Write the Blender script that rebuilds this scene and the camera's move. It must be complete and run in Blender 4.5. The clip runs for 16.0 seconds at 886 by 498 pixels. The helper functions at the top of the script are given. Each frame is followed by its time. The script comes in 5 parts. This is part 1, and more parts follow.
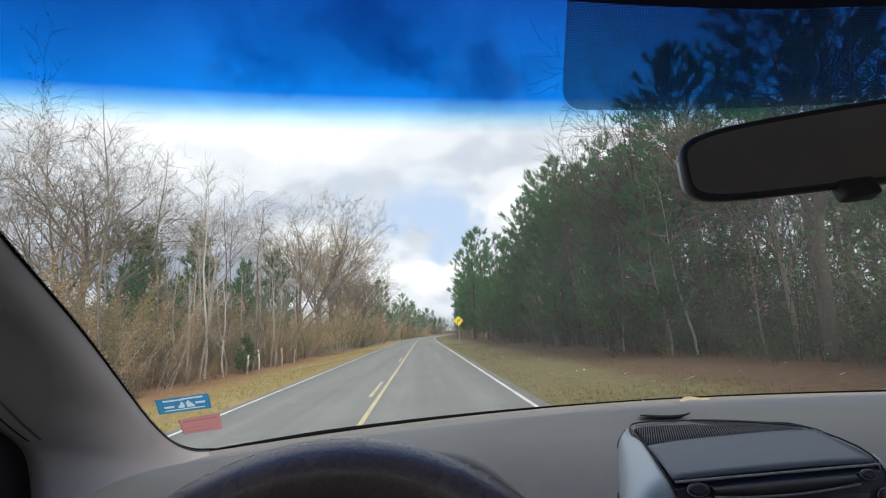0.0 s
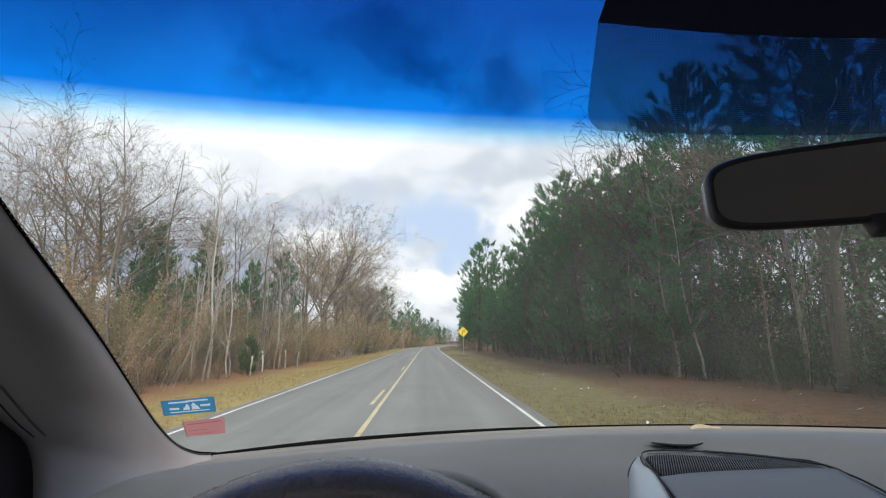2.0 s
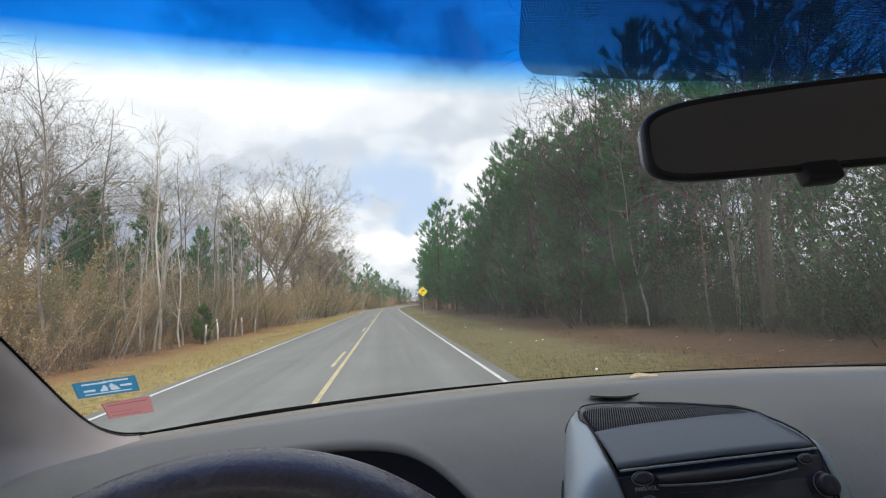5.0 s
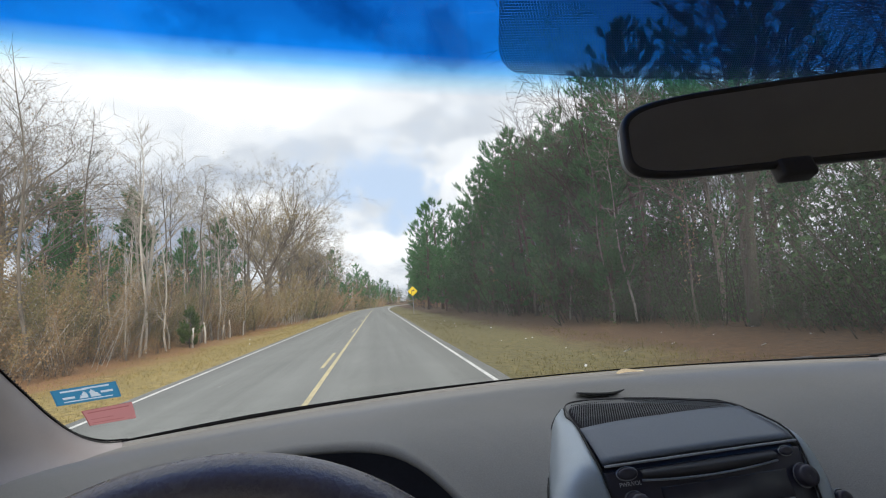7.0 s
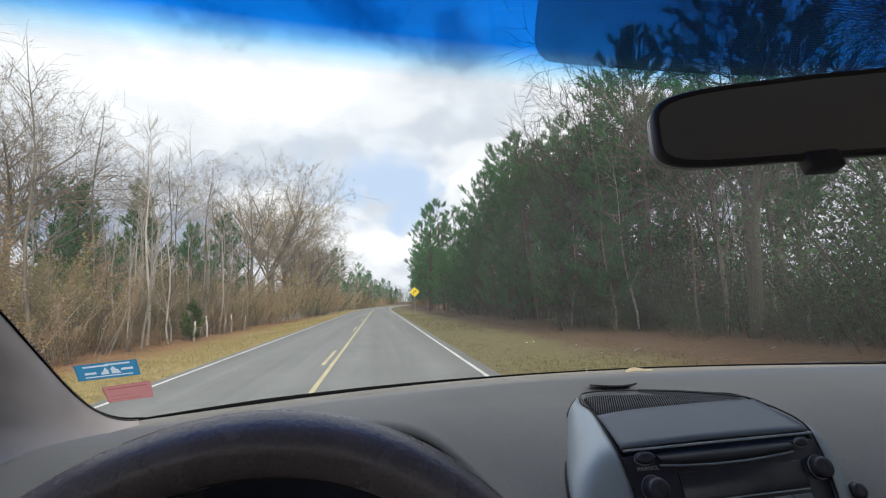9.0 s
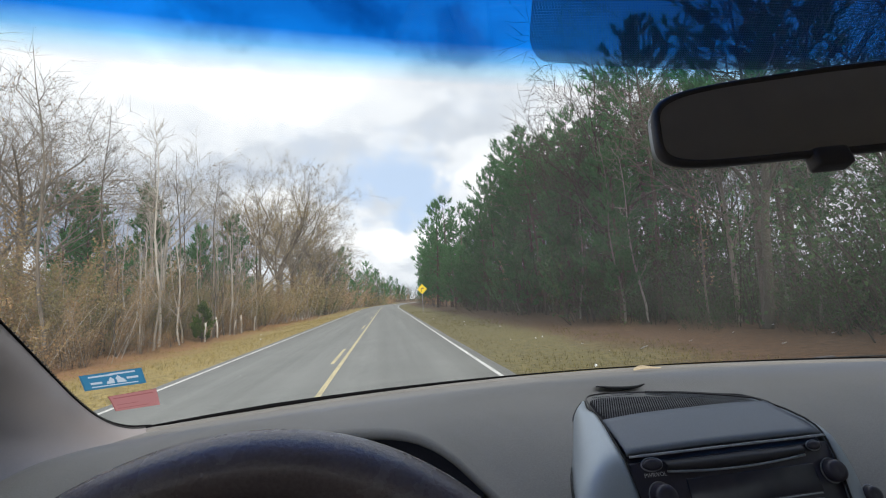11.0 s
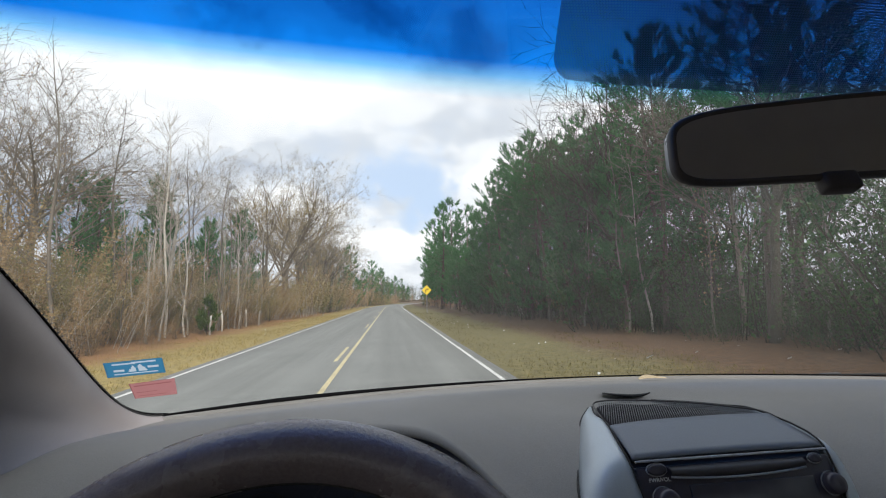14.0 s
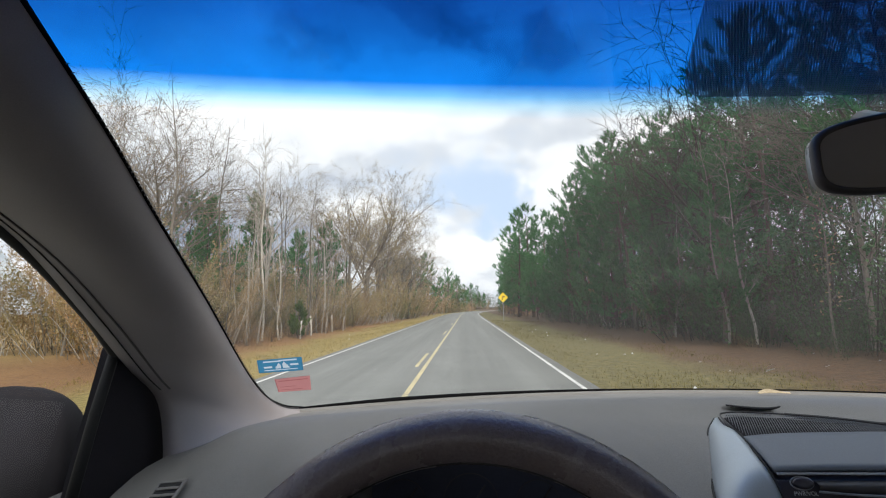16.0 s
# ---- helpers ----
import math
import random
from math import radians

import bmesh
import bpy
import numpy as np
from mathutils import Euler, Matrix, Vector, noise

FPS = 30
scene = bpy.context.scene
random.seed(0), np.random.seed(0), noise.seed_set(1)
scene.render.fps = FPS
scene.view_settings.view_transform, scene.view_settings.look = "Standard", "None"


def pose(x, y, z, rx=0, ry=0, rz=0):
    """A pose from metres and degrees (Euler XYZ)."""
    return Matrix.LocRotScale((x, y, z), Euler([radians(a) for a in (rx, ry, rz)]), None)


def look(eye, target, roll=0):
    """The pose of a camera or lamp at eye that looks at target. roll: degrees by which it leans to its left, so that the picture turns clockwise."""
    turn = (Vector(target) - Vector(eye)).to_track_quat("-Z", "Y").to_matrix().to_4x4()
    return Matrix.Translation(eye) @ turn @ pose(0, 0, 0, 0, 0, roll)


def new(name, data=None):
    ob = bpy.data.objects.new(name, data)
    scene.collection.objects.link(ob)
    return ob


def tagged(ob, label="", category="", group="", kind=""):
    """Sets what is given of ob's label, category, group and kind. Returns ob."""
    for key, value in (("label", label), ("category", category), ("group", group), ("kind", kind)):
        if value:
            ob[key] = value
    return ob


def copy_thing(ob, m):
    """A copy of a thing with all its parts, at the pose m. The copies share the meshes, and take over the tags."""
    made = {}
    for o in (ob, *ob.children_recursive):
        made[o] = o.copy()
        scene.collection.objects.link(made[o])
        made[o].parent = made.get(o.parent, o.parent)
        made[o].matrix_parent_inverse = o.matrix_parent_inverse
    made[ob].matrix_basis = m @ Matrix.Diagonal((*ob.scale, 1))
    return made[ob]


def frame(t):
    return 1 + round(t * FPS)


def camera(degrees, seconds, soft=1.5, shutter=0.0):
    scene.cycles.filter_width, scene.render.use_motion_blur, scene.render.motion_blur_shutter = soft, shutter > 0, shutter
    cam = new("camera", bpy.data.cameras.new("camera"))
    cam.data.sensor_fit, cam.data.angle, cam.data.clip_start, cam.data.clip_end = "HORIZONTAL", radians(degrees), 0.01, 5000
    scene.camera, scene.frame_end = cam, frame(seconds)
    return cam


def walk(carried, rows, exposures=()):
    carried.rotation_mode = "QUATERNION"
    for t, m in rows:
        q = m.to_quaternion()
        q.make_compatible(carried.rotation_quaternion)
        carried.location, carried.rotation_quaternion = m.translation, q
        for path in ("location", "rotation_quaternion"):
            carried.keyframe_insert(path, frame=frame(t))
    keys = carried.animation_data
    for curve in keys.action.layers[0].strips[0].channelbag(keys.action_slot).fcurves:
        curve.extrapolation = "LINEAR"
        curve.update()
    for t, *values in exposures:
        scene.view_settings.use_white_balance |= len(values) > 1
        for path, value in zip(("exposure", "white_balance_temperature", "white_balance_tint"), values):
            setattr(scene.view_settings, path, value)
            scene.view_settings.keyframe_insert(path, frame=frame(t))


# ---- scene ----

# The car is the still place: x to the right, y ahead along the road, z up from the road.
def view(x, y, z, pitch, roll, yaw):
    return (pose(x, y, z, 0, 0, yaw) @ pose(0, 0, 0, pitch) @ pose(0, 0, 0, 0, roll) @ pose(0, 0, 0, 90))


ROWS = [
    (0.0, 0.002, -0.020, 1.355, 10.53, 3.82, -3.28),
    (0.5, -0.005, -0.021, 1.361, 11.04, 2.74, -3.21),
    (1.0, -0.005, -0.019, 1.367, 11.41, 2.04, -3.00),
    (1.5, -0.004, -0.021, 1.366, 11.96, 1.54, -2.51),
    (2.0, -0.006, -0.016, 1.362, 11.85, 1.05, -2.26),
    (2.5, 0.016, -0.003, 1.352, 11.22, 1.23, -2.49),
    (3.0, 0.016, 0.009, 1.351, 9.56, 1.83, -3.34),
    (3.5, 0.012, 0.011, 1.356, 8.60, 1.72, -4.75),
    (4.0, 0.020, 0.012, 1.357, 8.08, 2.07, -6.31),
    (4.2, 0.031, 0.019, 1.369, 6.51, 2.46, -6.50),
    (6.5, 0.019, 0.017, 1.362, 6.55, 3.98, -8.64),
    (7.0, 0.034, 0.019, 1.367, 6.30, 4.24, -8.95),
    (7.5, 0.022, 0.017, 1.359, 6.36, 4.55, -9.42),
    (8.0, 0.012, 0.016, 1.358, 6.35, 4.08, -9.45),
    (8.5, 0.010, 0.009, 1.356, 6.42, 3.63, -9.01),
    (9.0, 0.008, 0.015, 1.349, 6.56, 2.41, -8.56),
    (9.2, 0.015, 0.022, 1.363, 5.19, 2.48, -8.22),
    (11.5, 0.017, 0.017, 1.358, 6.41, 3.76, -7.87),
    (12.0, 0.009, 0.013, 1.361, 6.48, 3.84, -8.33),
    (12.5, 0.001, 0.014, 1.356, 6.09, 3.06, -8.47),
    (13.0, -0.013, 0.007, 1.354, 6.18, 2.26, -8.10),
    (13.5, -0.008, 0.010, 1.354, 6.04, 1.41, -7.47),
    (14.0, 0.001, 0.002, 1.361, 6.42, 1.40, -6.90),
    (14.5, -0.031, -0.021, 1.372, 6.94, 2.18, -2.95),
    (15.0, -0.040, -0.036, 1.370, 7.59, 2.67, -0.20),
    (15.5, -0.048, -0.028, 1.359, 7.69, 2.17, 0.93),
    (16.0, -0.061, -0.040, 1.363, 7.57, 1.04, 2.91),
]
cam = camera(90.5, 16.0, soft=1.15)
walk(cam, [(t, view(*row)) for t, *row in ROWS], exposures=[(0, 0.06, 6280, 10), (8.5, 0.08, 6320, 10), (11.5, 0.08, 6320, 10), (14, 0.14, 6350, 10), (15, 0.27, 6400, 10), (16, 0.20, 6400, 10)])

# ---- world and sun ----
SUN_TURN, SUN_HIGH = radians(163), radians(41)


def link(tree, a, b):
    tree.links.new(a, b)


def node(tree, kind, **values):
    n = tree.nodes.new(kind)
    for key, value in values.items():
        n.inputs[key].default_value = value
    return n


def math_node(tree, op, a, b=None):
    n = tree.nodes.new("ShaderNodeMath")
    n.operation = op
    for i, v in enumerate((a, b)):
        if v is None:
            continue
        if isinstance(v, (int, float)):
            n.inputs[i].default_value = v
        else:
            link(tree, v, n.inputs[i])
    return n.outputs[0]


def ramp_node(tree, fac, stops, smooth=False):
    n = tree.nodes.new("ShaderNodeValToRGB")
    if smooth:
        n.color_ramp.interpolation = "EASE"
    while len(n.color_ramp.elements) < len(stops):
        n.color_ramp.elements.new(0.5)
    for e, (p, c) in zip(n.color_ramp.elements, stops):
        e.position = p
        e.color = (c, c, c, 1) if isinstance(c, (int, float)) else (*c, 1)
    link(tree, fac, n.inputs[0])
    return n.outputs[0]


def mix_node(tree, fac, a, b, blend="MIX"):
    n = tree.nodes.new("ShaderNodeMix")
    n.data_type, n.blend_type = "RGBA", blend
    for slot, v in ((0, fac), (6, a), (7, b)):
        if isinstance(v, (int, float)):
            n.inputs[slot].default_value = v
        elif isinstance(v, tuple):
            n.inputs[slot].default_value = (*v, 1)
        else:
            link(tree, v, n.inputs[slot])
    return n.outputs[2]


def make_world():
    world = bpy.data.worlds.new("cloudy_sky")
    scene.world = world
    world.use_nodes = True
    t = world.node_tree
    t.nodes.clear()
    sky = t.nodes.new("ShaderNodeTexSky")
    sky.sky_type, sky.sun_disc = "NISHITA", False
    sky.sun_elevation, sky.sun_rotation = SUN_HIGH, SUN_TURN
    way = t.nodes.new("ShaderNodeTexCoord").outputs["Generated"]
    split = t.nodes.new("ShaderNodeSeparateXYZ")
    link(t, way, split.inputs[0])
    flat = math_node(t, "ADD", math_node(t, "MAXIMUM", split.outputs[2], 0.0), 0.25)
    joined = t.nodes.new("ShaderNodeCombineXYZ")
    link(t, math_node(t, "DIVIDE", split.outputs[0], flat), joined.inputs[0])
    link(t, math_node(t, "DIVIDE", split.outputs[1], flat), joined.inputs[1])

    def cloud_noise(scale, detail, rough, shift, output=0, source=None):
        m = t.nodes.new("ShaderNodeMapping")
        m.inputs["Location"].default_value = shift
        link(t, source or joined.outputs[0], m.inputs[0])
        n = node(t, "ShaderNodeTexNoise", Scale=scale, Detail=detail, Roughness=rough)
        link(t, m.outputs[0], n.inputs["Vector"])
        return n.outputs[output]

    # compass turn and height over the horizon in degrees, ruffled so that cloud edges billow
    ruffle = t.nodes.new("ShaderNodeSeparateColor")
    link(t, cloud_noise(8.0, 7, 0.60, (1.7, 4.2, 0.3), "Color", way), ruffle.inputs[0])
    turn = math_node(t, "MULTIPLY", math_node(t, "ARCTAN2", split.outputs[0], split.outputs[1]), 57.296)
    high = math_node(t, "MULTIPLY", math_node(t, "ARCSINE", split.outputs[2]), 57.296)
    turn = math_node(t, "ADD", turn, math_node(t, "MULTIPLY", math_node(t, "SUBTRACT", ruffle.outputs[0], 0.5), 17.0))
    high = math_node(t, "ADD", high, math_node(t, "MULTIPLY", math_node(t, "SUBTRACT", ruffle.outputs[1], 0.5), 10.0))

    def heap(at_turn, at_high, wide, tall, amount):
        """A soft mound in the sky round one direction."""
        u = math_node(t, "DIVIDE", math_node(t, "SUBTRACT", turn, at_turn), wide)
        v = math_node(t, "DIVIDE", math_node(t, "SUBTRACT", high, at_high), tall)
        q = math_node(t, "ADD", math_node(t, "MULTIPLY", u, u), math_node(t, "MULTIPLY", v, v))
        return math_node(t, "MULTIPLY", math_node(t, "EXPONENT", math_node(t, "MULTIPLY", q, -1.0)), amount)

    def total(first, rest):
        for item in rest:
            first = math_node(t, "ADD", first, item)
        return first

    # how closed the cover is: a gap of thin blue ahead, cumulus heaps inside and beside it
    cover = math_node(t, "ADD", math_node(t, "MULTIPLY", cloud_noise(2.6, 9, 0.58, (3.1, 0.4, 0)), 0.7), 0.35)
    cover = total(cover, [heap(4.5, 14.5, 7.5, 4.6, -0.56), heap(-5.5, 13.0, 5.0, 2.6, -0.34), heap(-1.2, 12.6, 3.0, 1.5, 0.36), heap(2.5, 7.2, 10.0, 2.0, 0.45), heap(-11.0, 10.8, 5.5, 2.8, 0.50), heap(19.0, 15.0, 8.5, 5.0, 0.60)])
    mask = ramp_node(t, cover, ((0.34, 0.0), (0.70, 1.0)), True)
    # how bright the cover is: sunlit heaps, grey undersides, a dark far bank on both sides
    light = math_node(t, "ADD", math_node(t, "MULTIPLY", math_node(t, "SUBTRACT", cloud_noise(2.4, 9, 0.60, (7.7, 2.3, 0)), 0.5), 0.75), 0.61)
    light = total(light, [heap(-11.0, 11.2, 5.0, 2.4, 0.40), heap(2.5, 7.8, 9.0, 1.7, 0.34), heap(18.5, 14.5, 7.5, 4.5, 0.42), heap(27.0, 19.0, 10.0, 5.0, 0.25),
                          heap(-12.0, 25.5, 15.0, 4.0, 0.26), heap(-30.0, 23.0, 11.0, 5.0, 0.20), heap(9.0, 21.8, 9.0, 2.2, -0.10), heap(-14.0, 16.5, 8.0, 2.6, -0.16),
                          heap(-33.0, 8.5, 15.0, 4.2, -0.36), heap(15.0, 6.2, 8.0, 2.0, -0.30), heap(-19.0, 33.0, 5.0, 3.0, -0.30), heap(12.0, 31.5, 6.0, 3.0, -0.32), heap(0.0, 34.0, 4.0, 2.5, -0.28), heap(-8.0, 38.0, 7.0, 3.0, -0.25), heap(17.0, 35.0, 4.0, 2.5, 0.15), heap(-3.0, 31.0, 7.0, 2.5, 0.16), heap(-27.0, 32.0, 6.0, 3.0, 0.16), heap(-30.0, 4.0, 14.0, 1.4, 0.25)])
    tone = ramp_node(t, light, ((0.18, (0.20, 0.255, 0.34)), (0.38, (0.36, 0.40, 0.48)), (0.55, (0.60, 0.63, 0.675)), (0.70, (0.80, 0.81, 0.825)), (0.86, (0.96, 0.955, 0.95))), True)
    # added brightness in the unseen sky overhead, to light the dashboard
    lift = t.nodes.new("ShaderNodeMapRange")
    lift.interpolation_type = "SMOOTHSTEP"
    lift.inputs[1].default_value, lift.inputs[2].default_value = 36.0, 62.0
    lift.inputs[3].default_value, lift.inputs[4].default_value = 1.0, 1.55
    link(t, high, lift.inputs[0])
    bright = t.nodes.new("ShaderNodeVectorMath")
    bright.operation = "SCALE"
    link(t, tone, bright.inputs[0])
    link(t, lift.outputs[0], bright.inputs["Scale"])
    tone = bright.outputs[0]
    blue = t.nodes.new("ShaderNodeVectorMath")
    blue.operation = "SCALE"
    link(t, sky.outputs[0], blue.inputs[0])
    blue.inputs["Scale"].default_value = 0.07
    hazy = mix_node(t, 0.85, blue.outputs[0], (0.55, 0.67, 0.85))
    out = t.nodes.new("ShaderNodeOutputWorld")
    back = node(t, "ShaderNodeBackground", Strength=1.2)
    link(t, mix_node(t, mask, hazy, tone), back.inputs[0])
    link(t, back.outputs[0], out.inputs[0])


make_world()
sun = new("sun", bpy.data.lights.new("sun", "SUN"))
sun.data.energy, sun.data.angle, sun.data.color = 3.5, radians(10), (1.0, 0.93, 0.83)
sun_from = Vector((math.sin(SUN_TURN) * math.cos(SUN_HIGH), math.cos(SUN_TURN) * math.cos(SUN_HIGH), math.sin(SUN_HIGH)))
sun.matrix_world = look(sun_from * 50, (0, 0, 0))


# ---- materials ----
def material(name, dark, pale, rough=0.7, grain=60.0, spots=4.0, bump=0.15, depth=0.01, metal=0.0, per_object=0.0, island=0.0, coat=0.0, stretch=(1, 1, 1), specular=0.5):
    m = bpy.data.materials.new(name)
    m.use_nodes = True
    t = m.node_tree
    b = t.nodes["Principled BSDF"]
    where = t.nodes.new("ShaderNodeTexCoord").outputs["Object"]
    if stretch != (1, 1, 1):
        mp = t.nodes.new("ShaderNodeMapping")
        mp.inputs["Scale"].default_value = stretch
        link(t, where, mp.inputs[0])
        where = mp.outputs[0]
    fine = node(t, "ShaderNodeTexNoise", Scale=grain, Detail=4.0, Roughness=0.6)
    wide = node(t, "ShaderNodeTexNoise", Scale=spots, Detail=5.0, Roughness=0.6)
    link(t, where, fine.inputs["Vector"])
    link(t, where, wide.inputs["Vector"])
    blend = math_node(t, "ADD", math_node(t, "MULTIPLY", fine.outputs[0], 0.5), math_node(t, "MULTIPLY", wide.outputs[0], 0.5))
    if per_object:
        blend = math_node(t, "ADD", blend, math_node(t, "MULTIPLY", math_node(t, "SUBTRACT", t.nodes.new("ShaderNodeObjectInfo").outputs["Random"], 0.5), per_object))
    if island:
        blend = math_node(t, "ADD", blend, math_node(t, "MULTIPLY", math_node(t, "SUBTRACT", t.nodes.new("ShaderNodeNewGeometry").outputs["Random Per Island"], 0.5), island))
    color = ramp_node(t, blend, ((0.3, dark), (0.7, pale)))
    link(t, color, b.inputs["Base Color"])
    r = t.nodes.new("ShaderNodeMapRange")
    r.inputs[3].default_value, r.inputs[4].default_value = max(rough - 0.1, 0.02), min(rough + 0.1, 1)
    link(t, wide.outputs[0], r.inputs[0])
    link(t, r.outputs[0], b.inputs["Roughness"])
    b.inputs["Metallic"].default_value = metal
    b.inputs["Coat Weight"].default_value = coat
    b.inputs["Specular IOR Level"].default_value = specular
    if bump:
        n = node(t, "ShaderNodeBump", Strength=bump, Distance=depth)
        link(t, fine.outputs[0], n.inputs["Height"])
        link(t, n.outputs[0], b.inputs["Normal"])
    return m


def foliage(name, dark, pale, through_light=0.25, per_object=0.25, island=0.5):
    m = material(name, dark, pale, 0.6, 3.0, 0.5, 0, 0.01, per_object=per_object, island=island, specular=0.3)
    t = m.node_tree
    b = t.nodes["Principled BSDF"]
    tl = t.nodes.new("ShaderNodeBsdfTranslucent")
    link(t, b.inputs["Base Color"].links[0].from_socket, tl.inputs[0])
    mx = node(t, "ShaderNodeMixShader", Fac=through_light)
    out = t.nodes["Material Output"]
    link(t, b.outputs[0], mx.inputs[1])
    link(t, tl.outputs[0], mx.inputs[2])
    link(t, mx.outputs[0], out.inputs[0])
    return m


def glass(name, clear=(0.940, 0.957, 0.955), band=None, dust=0.0):
    """Clear pane with a thin surface gloss; band: (z start, z end, colour) of a tinted strip."""
    m = bpy.data.materials.new(name)
    m.use_nodes = True
    t = m.node_tree
    t.nodes.clear()
    out = t.nodes.new("ShaderNodeOutputMaterial")
    clear_node = t.nodes.new("ShaderNodeBsdfTransparent")
    gloss = node(t, "ShaderNodeBsdfGlossy", Roughness=0.02)
    facing = node(t, "ShaderNodeLayerWeight", Blend=0.5).outputs["Facing"]
    mx = t.nodes.new("ShaderNodeMixShader")
    link(t, math_node(t, "ADD", math_node(t, "MULTIPLY", math_node(t, "POWER", facing, 4.0), 0.5), 0.035), mx.inputs[0])
    link(t, clear_node.outputs[0], mx.inputs[1])
    link(t, gloss.outputs[0], mx.inputs[2])
    film = node(t, "ShaderNodeBsdfTranslucent", Color=(0.8, 0.78, 0.75, 1))
    dusty = t.nodes.new("ShaderNodeMixShader")
    spots = node(t, "ShaderNodeTexNoise", Scale=7.0, Detail=6.0, Roughness=0.65)
    link(t, t.nodes.new("ShaderNodeTexCoord").outputs["Object"], spots.inputs["Vector"])
    link(t, math_node(t, "MULTIPLY", spots.outputs[0], dust * 2), dusty.inputs[0])
    link(t, mx.outputs[0], dusty.inputs[1])
    link(t, film.outputs[0], dusty.inputs[2])
    link(t, dusty.outputs[0], out.inputs[0])
    clear_node.inputs[0].default_value = (*clear, 1)
    if band:
        z0, z1, tint, z2, deep = band
        split = t.nodes.new("ShaderNodeSeparateXYZ")
        link(t, t.nodes.new("ShaderNodeTexCoord").outputs["Object"], split.inputs[0])
        # the strip's lower edge rises a little toward the middle of the glass
        off = math_node(t, "SUBTRACT", split.outputs[0], 0.36)
        z = math_node(t, "ADD", split.outputs[2], math_node(t, "MULTIPLY", math_node(t, "MULTIPLY", off, off), 0.03))
        along = t.nodes.new("ShaderNodeMapRange")
        along.inputs[1].default_value, along.inputs[2].default_value = z0, z2
        link(t, z, along.inputs[0])
        first = (z1 - z0) / (z2 - z0)
        stops = ((0.0, clear), (first * 0.35, (0.60, 0.84, 0.97)), (first * 0.65, (0.20, 0.54, 0.93)), (first, tint), (1.0, deep))
        strip_tint = ramp_node(t, along.outputs[0], stops)
        link(t, strip_tint, clear_node.inputs[0])
        link(t, mix_node(t, 1.0, strip_tint, (0.8, 0.78, 0.75), "MULTIPLY"), film.inputs[0])
    return m


def dotted(name, pitch=0.0025):
    """Black ceramic dots printed on glass, with clear gaps between them."""
    m = bpy.data.materials.new(name)
    m.use_nodes = True
    t = m.node_tree
    b = t.nodes["Principled BSDF"]
    # navy instead of black: the sun strip's blue scatter is painted into the dots
    b.inputs["Base Color"].default_value = (0.045, 0.075, 0.27, 1)
    b.inputs["Roughness"].default_value = 0.7
    split = t.nodes.new("ShaderNodeSeparateXYZ")
    link(t, t.nodes.new("ShaderNodeUVMap").outputs[0], split.inputs[0])

    def lattice(shift):
        u = math_node(t, "SUBTRACT", math_node(t, "FRACT", math_node(t, "ADD", math_node(t, "DIVIDE", split.outputs[0], pitch), 10 + shift)), 0.5)
        v = math_node(t, "SUBTRACT", math_node(t, "FRACT", math_node(t, "ADD", math_node(t, "DIVIDE", split.outputs[1], pitch * 1.732), 10 + shift)), 0.5)
        v = math_node(t, "MULTIPLY", v, 1.732)
        return math_node(t, "ADD", math_node(t, "MULTIPLY", u, u), math_node(t, "MULTIPLY", v, v))

    soft = t.nodes.new("ShaderNodeMapRange")
    soft.interpolation_type = "SMOOTHSTEP"
    soft.inputs[1].default_value, soft.inputs[2].default_value = 0.37 ** 2, 0.47 ** 2
    link(t, math_node(t, "MINIMUM", lattice(0.0), lattice(0.5)), soft.inputs[0])
    hole = soft.outputs[0]
    clear_node = t.nodes.new("ShaderNodeBsdfTransparent")
    mx = t.nodes.new("ShaderNodeMixShader")
    link(t, hole, mx.inputs[0])
    link(t, b.outputs[0], mx.inputs[1])
    link(t, clear_node.outputs[0], mx.inputs[2])
    link(t, mx.outputs[0], t.nodes["Material Output"].inputs[0])
    return m


DASH = material("dash_vinyl", (0.138, 0.132, 0.126), (0.223, 0.214, 0.205), 0.60, 700, 5, 0.35, 0.0008)
PILLAR = material("pillar_trim", (0.246, 0.223, 0.224), (0.336, 0.307, 0.308), 0.62, 1100, 5, 0.2, 0.0005)
HEADLINER = material("headliner_cloth", (0.56, 0.51, 0.475), (0.66, 0.61, 0.57), 0.95, 700, 5, 0.25, 0.001)
DOOR_TRIM = material("door_trim", (0.075, 0.068, 0.068), (0.11, 0.10, 0.10), 0.75, 900, 6, 0.2, 0.0006)
BLACK_PLASTIC = material("black_plastic", (0.030, 0.028, 0.032), (0.052, 0.049, 0.053), 0.5, 600, 20, 0.15, 0.0004)
MATT_BLACK = material("matt_black_plastic", (0.018, 0.017, 0.021), (0.030, 0.028, 0.034), 0.9, 600, 20, 0.1, 0.0004, specular=0.15)
PAINT = material("dark_car_paint", (0.02, 0.021, 0.026), (0.03, 0.031, 0.037), 0.25, 300, 5, 0.0, metal=0.3, coat=0.6)
SEAL = material("matt_seal", (0.004, 0.004, 0.005), (0.008, 0.008, 0.009), 0.95, 400, 15, 0.1, 0.0005, specular=0.08)
BLACK_RUBBER = material("black_rubber", (0.008, 0.008, 0.009), (0.018, 0.018, 0.019), 0.75, 400, 15, 0.1, 0.0005)
LEATHER = material("wheel_leather", (0.125, 0.104, 0.110), (0.210, 0.178, 0.186), 0.27, 430, 16, 0.55, 0.0010, coat=0.18)
